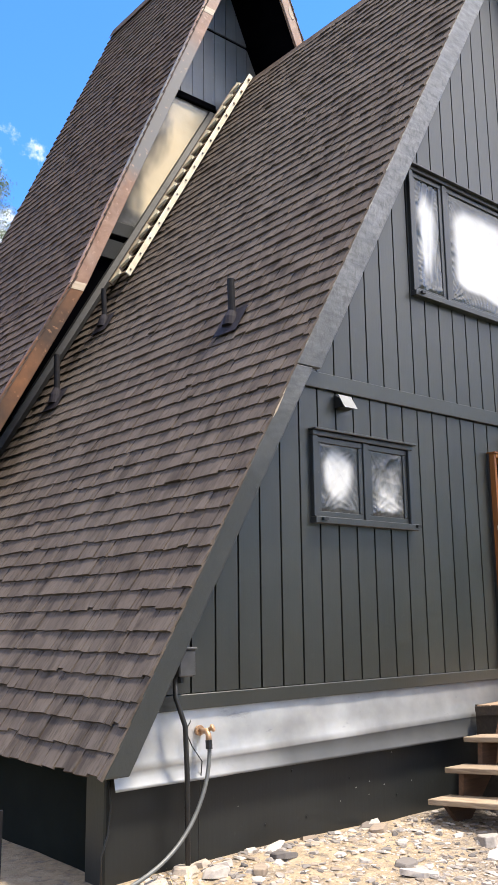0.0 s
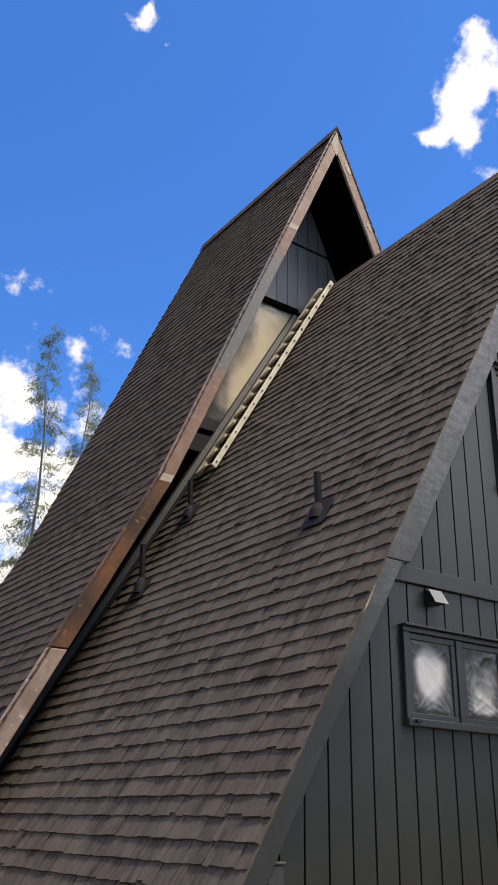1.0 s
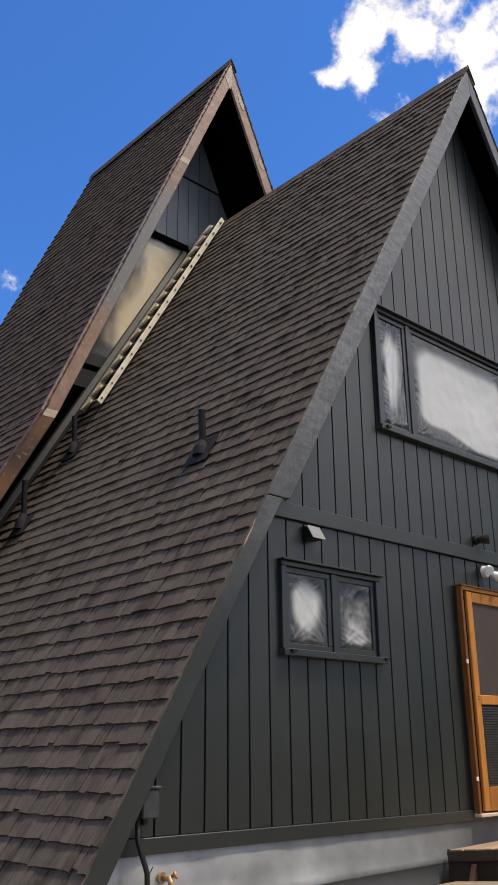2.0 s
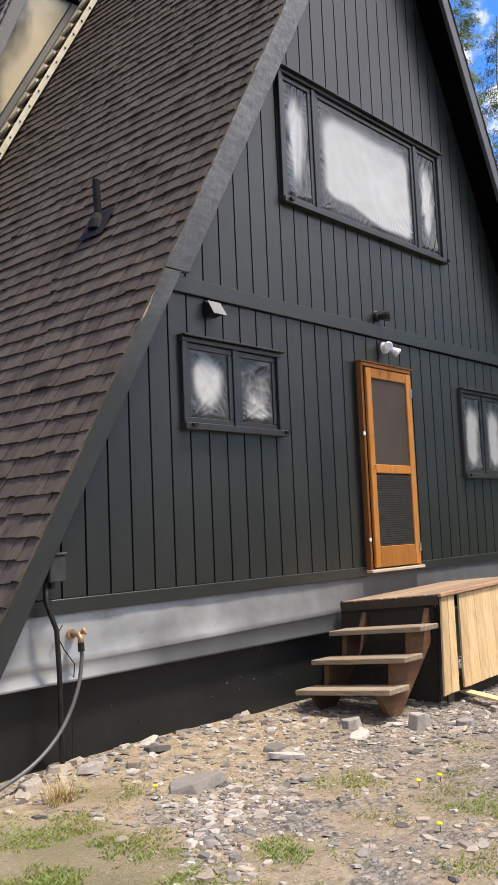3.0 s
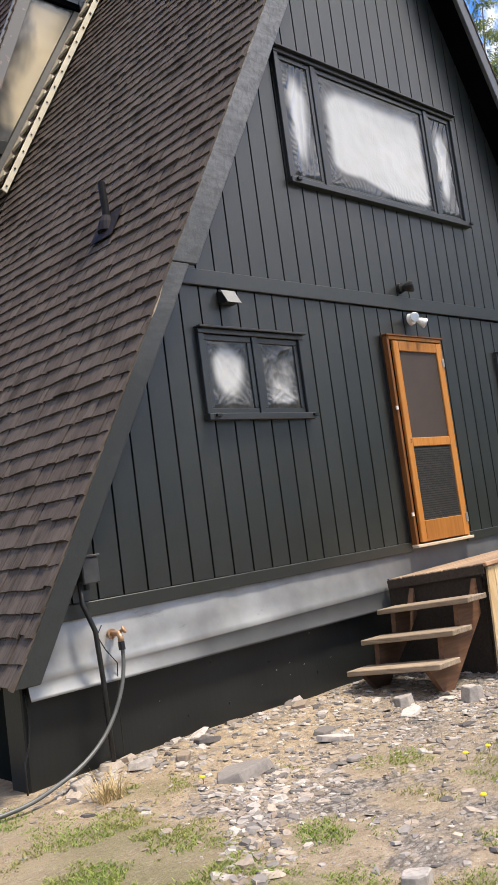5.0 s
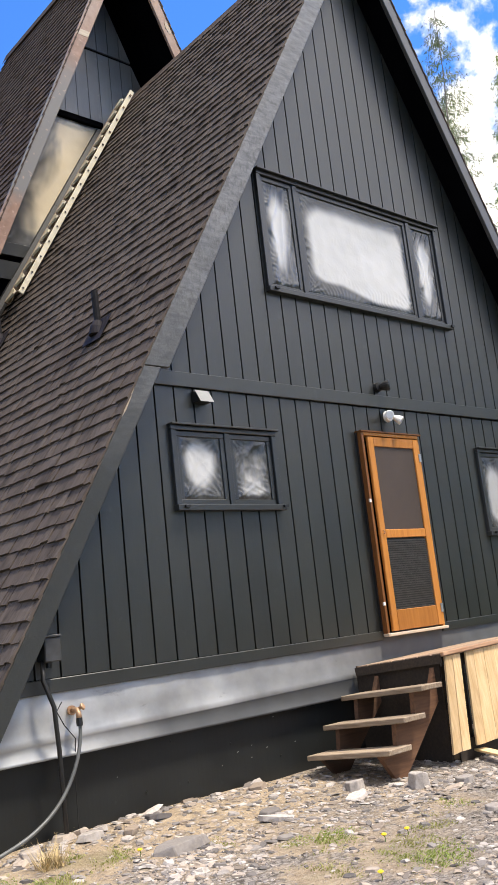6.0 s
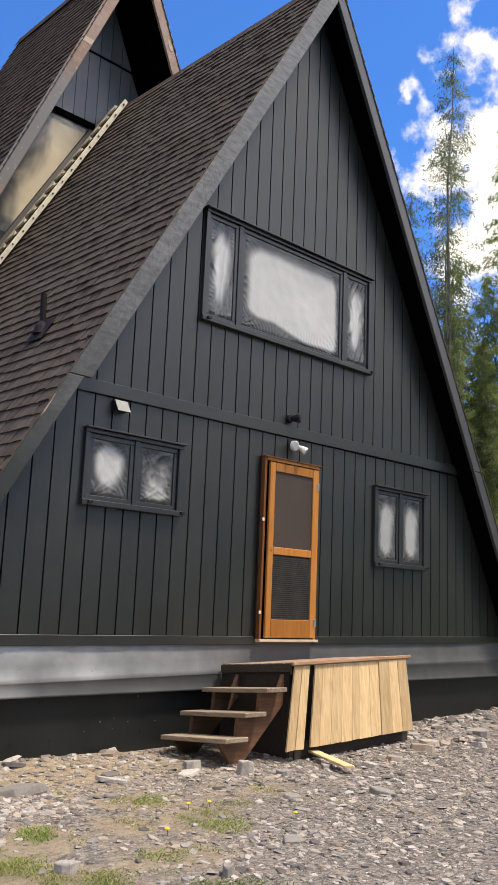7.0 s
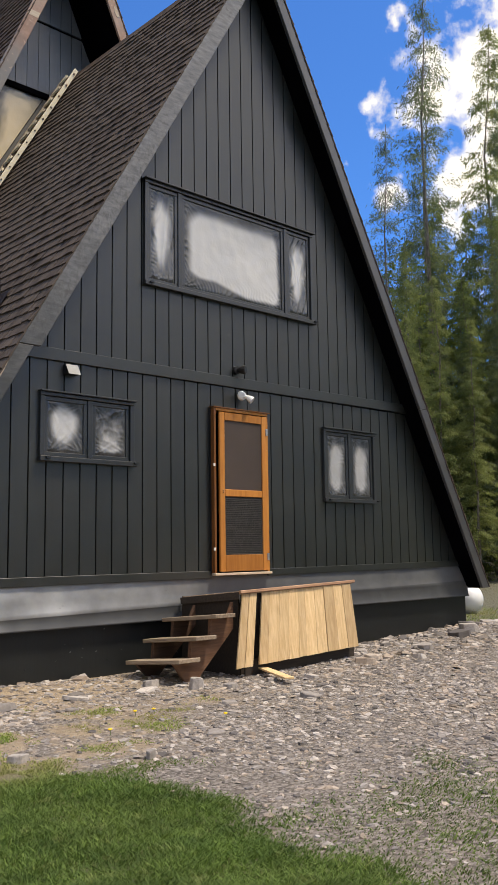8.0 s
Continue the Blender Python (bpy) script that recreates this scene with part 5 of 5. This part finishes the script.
scatter(700, (1.0, 6.2, -1.7, 0.2), (0.03, 0.13), bare)
# flat stones heaped against the foundation, and larger slabs among the gravel
scatter(90, (-4.5, -1.5, -0.42, -0.04), (0.03, 0.13), lambda x, y: 1.0, 0.42)
scatter(60, (1.0, 5.6, -0.6, -0.05), (0.04, 0.15), lambda x, y: 1.0, 0.5)
scatter(110, (-3.9, 4.0, -3.4, -0.5), (0.05, 0.11), bare, 0.22)
# a loose row of larger stones
scatter(230, (-5.1, -3.5, -2.6, -0.95), (0.025, 0.07), lambda x, y: 1.0 if abs((x + 4.28) * 0.68 - (y + 1.73) * 0.734) < 0.13 else 0.0)
me = bpy.data.meshes.new("gravel")
me.from_pydata(chips.v, [], chips.f)
me.materials.append(STONE)
tagged(new("gravel", me), "loose broken grey and tan slate gravel", "gravel", kind="stuff")

ROCKS = [(-3.71, -1.02, 0.22, 0.17, 0.085, -20), (-1.75, -1.36, 0.11, 0.09, 0.22, 80), (-2.21, -1.15, 0.13, 0.07, 0.05, 10), (-0.88, -1.55, 0.11, 0.06, 0.06, 30), (3.3, -1.05, 0.24, 0.16, 0.14, 15),
         (3.75, -0.9, 0.22, 0.15, 0.16, 70), (2.17, -1.25, 0.18, 0.12, 0.1, 40), (0.68, -1.49, 0.15, 0.1, 0.11, 100), (1.01, -1.34, 0.13, 0.11, 0.09, 10), (4.3, -0.55, 0.26, 0.15, 0.12, 55),
         (4.9, -0.5, 0.18, 0.15, 0.13, 0), (-3.9, -0.3, 0.16, 0.09, 0.07, 25), (-4.35, -0.28, 0.14, 0.09, 0.08, 60), (-3.4, -0.35, 0.12, 0.08, 0.05, 0), (-3.68, -0.45, 0.09, 0.06, 0.05, 40),
         (-2.93, -1.1, 0.15, 0.06, 0.05, 140), (-2.79, -0.86, 0.13, 0.08, 0.04, 20), (-5.19, -2.11, 0.07, 0.05, 0.05, 30), (-4.47, -2.83, 0.08, 0.07, 0.08, 10), (-3.84, -3.41, 0.06, 0.035, 0.1, 60),
         (-2.16, -2.3, 0.12, 0.07, 0.04, 20), (-1.44, -2.59, 0.13, 0.08, 0.07, 70), (0.0, -1.63, 0.12, 0.09, 0.07, 0), (-0.48, -1.73, 0.1, 0.07, 0.06, 90), (1.54, -1.63, 0.12, 0.1, 0.08, 33),
         (-1.54, -1.63, 0.09, 0.07, 0.08, 0), (-1.97, -0.91, 0.12, 0.1, 0.1, 44), (-3.07, -3.17, 0.09, 0.06, 0.04, 0), (-3.22, -1.49, 0.1, 0.05, 0.03, 15), (5.6, -0.2, 0.2, 0.14, 0.14, 20)]
for i, (x, y, a, b, c, turn) in enumerate(ROCKS):
    c *= 0.7
    v, f = stone_shape(random.Random(100 + i), a, b, c, 7, (0.80, 1.0))
    s = Shape().add(v, f)
    ob = part("rock", s, STONE, None, bevel=0.006)
    ob.matrix_basis = pose(x, y, ground_z(x, y) + 0.01, (i * 37) % 13 - 6, (i * 53) % 15 - 7, turn)
    tagged(ob, "flat broken slate rock lying on gravel" if c < 0.09 else "blocky pale slate rock on the gravel", "rock", "slate rocks")


def lets_light_through(k, color, amount):
    """Thin leaves: part of the light goes through."""
    t, x = k.n.new("ShaderNodeBsdfTranslucent"), k.n.new("ShaderNodeMixShader")
    k.l.new(color, t.inputs["Color"])
    x.inputs["Fac"].default_value = amount
    k.l.new(k.b.outputs[0], x.inputs[1])
    k.l.new(t.outputs[0], x.inputs[2])
    k.l.new(x.outputs[0], k.n["Material Output"].inputs["Surface"])


# ---- grass ----
k = Mat("grass_blade", 0.6, spec=0.3)
g = k.n.new("ShaderNodeNewGeometry")
lawn = k.mix(g.outputs["Random Per Island"], (0.062, 0.120, 0.020), (0.20, 0.30, 0.070))
wild = k.mix(g.outputs["Random Per Island"], (0.12, 0.21, 0.035), (0.35, 0.45, 0.10))
lawn = k.mix(k.ramp(k.noise(k.world_at(), 3.2, 4), 0.42, 0.64, 0, 0.55), lawn, (0.032, 0.070, 0.014))
lawn = k.mix(k.ramp(k.noise(k.world_at(), 6.5, 3), 0.60, 0.70, 0, 0.55), lawn, (0.30, 0.34, 0.12))
c = k.mix(k.ramp(k.axis(k.world_at(), 1), -3.5, -2.7), lawn, wild)
dry = k.math("MULTIPLY", k.ramp(k.noise(k.world_at(), 1.1, 4), 0.40, 0.60, 0.10, 0.75), k.ramp(k.axis(k.world_at(), 1), -3.6, -2.9, 0.10, 1.0))
c = k.mix(dry, c, (0.36, 0.32, 0.13))
k.color(c)
lets_light_through(k, c, 0.4)
GRASS = k.m
rg = np.random.RandomState(5)
verts, faces = [], []


def blades(count, box, high, gain=1.0, fade=0):
    for _ in range(count):
        x, y = rg.uniform(*box[:2]), rg.uniform(*box[2:])
        if y > -0.03 and -4.7 < x < 5.1:
            continue
        rim = min(x - box[0], box[1] - x, y - box[2], box[3] - y)
        gr = grassy(x, y) * gain * (1.0 if fade == 0 else smooth01(rim / fade + 0.05))
        if y > -3.4:
            gr *= smooth01(0.62 + 2.4 * noise.noise((x * 3.6, y * 3.6, 2)) + 1.1 * noise.noise((x * 11, y * 11, 6)))
        if rg.rand() > gr * 1.15 - 0.08:
            continue
        h = high * (0.45 + 0.8 * rg.rand()) * (0.55 + 0.5 * gr) * (1.0 + 0.6 * noise.noise((x * 3.0, y * 3.0, 4)))
        a, lean = rg.rand() * 6.283, (0.4 + 1.5 * rg.rand()) * h
        z = ground_z(x, y) - 0.005
        w = 0.0022 + 0.0026 * rg.rand()
        dx, dy, lx, ly = w * math.cos(a), w * math.sin(a), lean * math.sin(a * 1.7), lean * math.cos(a * 1.7)
        n = len(verts)
        verts.extend([(x - dx, y - dy, z), (x + dx, y + dy, z), (x + dx * 0.7 + lx * 0.4, y + dy * 0.7 + ly * 0.4, z + h * 0.6), (x - dx * 0.7 + lx * 0.4, y - dy * 0.7 + ly * 0.4, z + h * 0.6), (x + lx, y + ly, z + h)])
        faces.append((n, n + 1, n + 2, n + 3))
        faces.append((n + 3, n + 2, n + 4))


blades(150000, (-6.6, -2.0, -3.3, -0.1), 0.025)
blades(150000, (-6.4, -2.4, -6.2, -3.3), 0.034)
blades(9000, (-2.4, 1.5, -6.4, -4.0), 0.032)
blades(9000, (5.2, 9.5, -0.5, 4.5), 0.09)
me = bpy.data.meshes.new("grass")
me.from_pydata(verts, [], faces)
me.materials.append(GRASS)
tagged(new("grass", me), "short patchy green grass between stones", "grass", kind="stuff")
STRAW = plain("dry_grass", (0.50, 0.38, 0.20), 0.8)
tuft = thing("dry_grass_tuft", "dry straw-coloured grass tuft beside the foundation", "grass tuft")
s = Shape()
r = random.Random(3)
for _ in range(170):
    a, l = r.random() * 6.283, 0.10 + 0.16 * r.random()
    b = Vector((-4.38 + r.uniform(-0.08, 0.08), -0.62 + r.uniform(-0.06, 0.06), 0.0))
    e = b + Vector((math.cos(a) * l * 0.6, math.sin(a) * l * 0.6, l * 0.75))
    d = Vector((-math.sin(a), math.cos(a), 0)) * 0.003
    s.add([b - d, b + d, e], [(0, 1, 2)])
part("straw", s, STRAW, tuft)
YELLOW = plain("dandelion_yellow", (0.80, 0.55, 0.02), 0.7)
STALK = plain("dandelion_stalk", (0.09, 0.16, 0.03), 0.6)
for i, (x, y) in enumerate(((-3.95, -0.95), (-3.05, -2.15), (-2.6, -2.75), (-2.9, -2.2), (-3.6, -2.6))):
    t = thing("dandelion", "small yellow dandelion flower in the gravel", "flower", "dandelions", at=(x, y, ground_z(x, y)))
    part("stem", Shape().tube([(0, 0, -0.01), (0.004, 0, 0.02), (0.0, 0.003, 0.037)], 0.0025, 5), STALK, t)
    part("blossom", Shape().tube([(0, 0.003, 0.034), (0, 0.003, 0.041), (0, 0.003, 0.048)], [0.008, 0.018, 0.012], 10), YELLOW, t)

# ---- conifers ----
k = Mat("conifer_bark", 0.9)
n = k.noise(k.at((6, 6, 1.5)), 2.0, 6, 0.65)
k.color(k.mix(k.ramp(n, 0.35, 0.68), (0.09, 0.073, 0.06), (0.24, 0.21, 0.18)))
BARK = k.bump(n, 0.8, 0.03).m


def needle_material(name, a, b):
    k = Mat(name, 0.65, spec=0.25)
    g = k.n.new("ShaderNodeNewGeometry")
    c = k.mix(g.outputs["Random Per Island"], a, b)
    c = k.mix(k.ramp(k.noise(k.world_at(), 0.7, 3), 0.4, 0.65), c, tuple(v * 0.85 for v in a))
    k.color(c)
    lets_light_through(k, c, 0.55)
    return k.m


NEEDLE = needle_material("conifer_needles", (0.15, 0.185, 0.06), (0.37, 0.40, 0.14))
NEEDLE_BLUE = needle_material("grey_green_needles", (0.11, 0.145, 0.075), (0.25, 0.29, 0.15))


def conifer_meshes(seed, height, spread, bare_to, density, needles, fine):
    """Trunk with limbs, and a crown of hanging needle sprays with gaps. fine: the size of a spray's twigs."""
    r = random.Random(seed)
    trunk = Shape()
    bend = [Vector((r.uniform(-0.1, 0.1) * i * 0.3, r.uniform(-0.1, 0.1) * i * 0.3, height * i / 8)) for i in range(9)]
    trunk.tube(bend, [max(0.012, 0.0062 * height * (1 - i / 8.2)) for i in range(9)], 7)
    cv, cf = [], []

    def spray(p, d, l):
        side = Vector((-d.y, d.x, 0))
        for _ in range(density):
            t = r.random()
            q = p + d * r.uniform(-0.3, 0.3) * l + side * r.gauss(0, 0.30) * l + Vector((0, 0, r.gauss(-0.12, 0.16) * l))
            e = Vector((d.x * 0.5 + side.x * r.uniform(-0.8, 0.8), d.y * 0.5 + side.y * r.uniform(-0.8, 0.8), r.uniform(-1.3, 0.15))).normalized() * fine * r.uniform(0.6, 1.4)
            wv = Vector((r.uniform(-1, 1), r.uniform(-1, 1), r.uniform(-0.3, 0.3))).normalized() * fine * r.uniform(0.10, 0.24)
            n = len(cv)
            cv.extend([tuple(q - wv), tuple(q + wv), tuple(q + e + wv * 0.3)])
            cf.append((n, n + 1, n + 2))

    def axis(z):
        f = max(0.0, min(7.999, z / height * 8))
        i = int(f)
        return bend[i].lerp(bend[i + 1], f - i)

    z = height * 0.05
    while z < height * 0.99:
        up = z / height
        reach = spread * (1 - up) ** 0.7 * r.uniform(0.5, 1.1) + 0.10
        a = r.random() * 6.283
        d = Vector((math.cos(a), math.sin(a), r.uniform(-0.30, 0.06)))
        p = axis(z)
        tip = p + d * reach + Vector((0, 0, -0.12 * reach))
        mid = p + d * reach * 0.5 + Vector((0, 0, 0.04 * reach))
        trunk.tube([p, mid, tip], [0.008 + 0.010 * (1 - up), 0.007, 0.003], 3, caps=False)
        if up > bare_to * r.uniform(0.6, 1.2) or r.random() < 0.2:
            n_at = max(2, int(reach / 0.26))
            for s in range(1, n_at + 1):
                f = s / n_at
                if r.random() < 0.12:
                    continue
                spray(p.lerp(mid, f * 2) if f < 0.5 else mid.lerp(tip, f * 2 - 1), d, r.uniform(0.45, 0.75))
        z += height * r.uniform(0.002, 0.0075)
    tm = bpy.data.meshes.new("trunk")
    tm.from_pydata(trunk.v, [], trunk.f)
    tm.materials.append(BARK)
    cm = bpy.data.meshes.new("crown")
    cm.from_pydata(cv, [], cf)
    cm.materials.append(needles)
    return tm, cm


NEAR_KINDS = [conifer_meshes(1, 24, 3.0, 0.18, 64, NEEDLE, 0.14), conifer_meshes(2, 24, 2.5, 0.10, 44, NEEDLE_BLUE, 0.125), conifer_meshes(4, 24, 2.2, 0.2, 26, NEEDLE, 0.125)]
NEEDLE_LIGHT = needle_material("yellow_green_needles", (0.18, 0.225, 0.055), (0.42, 0.46, 0.13))
FAR_KINDS = [conifer_meshes(5, 24, 3.0, 0.06, 11, NEEDLE_LIGHT, 0.36), conifer_meshes(6, 24, 3.4, 0.04, 12, NEEDLE_LIGHT, 0.38), conifer_meshes(7, 24, 2.6, 0.08, 10, NEEDLE_BLUE, 0.34)]


def conifer(kind, x, y, height, turn, wide=1.0):
    sparse = kind is NEAR_KINDS[1] or kind is NEAR_KINDS[2]
    t = thing("conifer", "tall conifer with sparse drooping branches" if sparse else "tall green conifer with dense drooping branches", "tree", "forest trees", at=(x, y, ground_z(x, y) - 0.1))
    t.rotation_euler = (0, 0, turn)
    t.scale = (wide * height / 24, wide * height / 24, height / 24)
    for nm, me in zip(("trunk", "crown"), kind):
        ob = new(nm, me)
        ob.parent = t
    return t


rt = random.Random(21)
for kind, x, y, h in ((1, 3.35, 24, 19.6), (1, 4.9, 24, 18.4), (0, 1.2, 25, 14.5), (1, -0.4, 27, 13.5), (2, 2.4, 28, 13.0),
                      (1, 24.5, 13.9, 27.5), (1, 22.4, 14.6, 20.0), (0, 30.6, 14.2, 28.0), (2, 25.9, 14.9, 24.0), (0, 20.8, 12.4, 13.4), (0, 23.4, 11.4, 12.6), (0, 27.5, 12.4, 16.0), (1, 26.4, 11.0, 14.0), (1, 22.7, 8.6, 20.5), (0, 25.1, 8.4, 23.0), (1, 28.0, 8.0, 25.0), (0, 24.0, 9.6, 15.0), (0, 17.6, 10.1, 9.6), (0, 18.2, 9.3, 11.0), (0, 18.9, 8.4, 9.4), (0, 19.6, 11.6, 12.2)):
    conifer(NEAR_KINDS[kind], x, y, h, rt.random() * 6.28)
for kind, x, y, h in ((0, 27.0, 15.5, 17), (1, 29.0, 16.5, 19), (0, 31.0, 16.0, 19), (1, 28.0, 17.5, 17), (0, 25.0, 16.5, 15), (1, 33.0, 15.0, 20)):
    conifer(FAR_KINDS[kind], x, y, h, rt.random() * 6.28)
for i in range(33):
    far = rt.uniform(36, 64)
    a = radians(rt.uniform(23, 39))
    x, y = -7.4 + far * math.cos(a), -8 + far * math.sin(a)
    conifer(rt.choice(FAR_KINDS), x, y, 1.4 + far * 0.31 * rt.uniform(0.6, 1.0), rt.random() * 6.28, rt.uniform(1.0, 1.4))
for i in range(10):
    far = rt.uniform(40, 70)
    a = radians(rt.uniform(62, 78))
    x, y = -7.4 + far * math.cos(a), -5 + far * math.sin(a)
    conifer(rt.choice(FAR_KINDS), x, y, 1.4 + far * 0.20 * rt.uniform(0.5, 1.0), rt.random() * 6.28, 1.2)
# the clearing's edge goes on, out of view, round behind the walk
for i in range(44):
    a = radians(118 + 245 * (i + rt.random() * 0.8) / 44)
    # unseen trees stand closer and taller here to darken what the siding reflects
    east = math.degrees(a) > 285
    far = rt.uniform(24, 31) if east else rt.uniform(26, 40)
    conifer(rt.choice(FAR_KINDS), -2 + far * math.cos(a), -4 + far * math.sin(a), rt.uniform(12, 16) if east else rt.uniform(10, 15), rt.random() * 6.28, rt.uniform(1.5, 2.2))

# ---- shingles ----
UP2 = Vector((RCX - KNEE[0], 0, RR - KNEE[1])).normalized()
OUT2 = Vector((-UP2.z, 0, UP2.x))
UP3 = Vector((1, 0, LEAN_LOW)).normalized()
UPR = Vector((-1, 0, RISE[1])).normalized()
OUT3 = Vector((-UP3.z, 0, UP3.x))
lay_shingles(roof, on_roof(-0.03, FRONT_Y - 0.006, -0.006), UP, (0, 1, 0), OUT, (RIDGE - EAVE_Z) / UP.z - 0.17, BACK_Y - FRONT_Y - 0.046, SHINGLE, lambda u, v: u < 1.9 and v < 3.6, 1, 0.0)
lay_shingles(roof, (roof_x(EAVE_Z, 1), FRONT_Y - 0.012, EAVE_Z), UPR, (0, 1, 0), (UPR.z, 0, -UPR.x), (RIDGE - EAVE_Z) / UPR.z - 0.17, BACK_Y - FRONT_Y, SHINGLE_DARK, lambda u, v: False, 2, -0.042)
low = Vector((rear_left(0.7), RR_Y0 - 0.012, 0.7))
lay_shingles(roof2, low, UP3, (0, 1, 0), OUT3, (KNEE[1] - 0.7) / UP3.z, RR_Y1 - RR_Y0 + 0.03, SHINGLE_DARK, lambda u, v: False, 3, -0.042)
lay_shingles(roof2, Vector((KNEE[0], RR_Y0 - 0.012, KNEE[1])), UP2, (0, 1, 0), OUT2, (RR - KNEE[1]) / UP2.z - 0.17, RR_Y1 - RR_Y0 + 0.03, SHINGLE_DARK, lambda u, v: False, 4, -0.042)
UP4 = Vector((-1, 0, LEAN_RIGHT)).normalized()
lay_shingles(roof2, Vector((rear_right(6.0), RR_Y0 - 0.012, 6.0)), UP4, (0, 1, 0), (UP4.z, 0, -UP4.x), (RR - 6.0) / UP4.z - 0.17, RR_Y1 - RR_Y0 + 0.03, SHINGLE_DARK, lambda u, v: False, 5, -0.042)
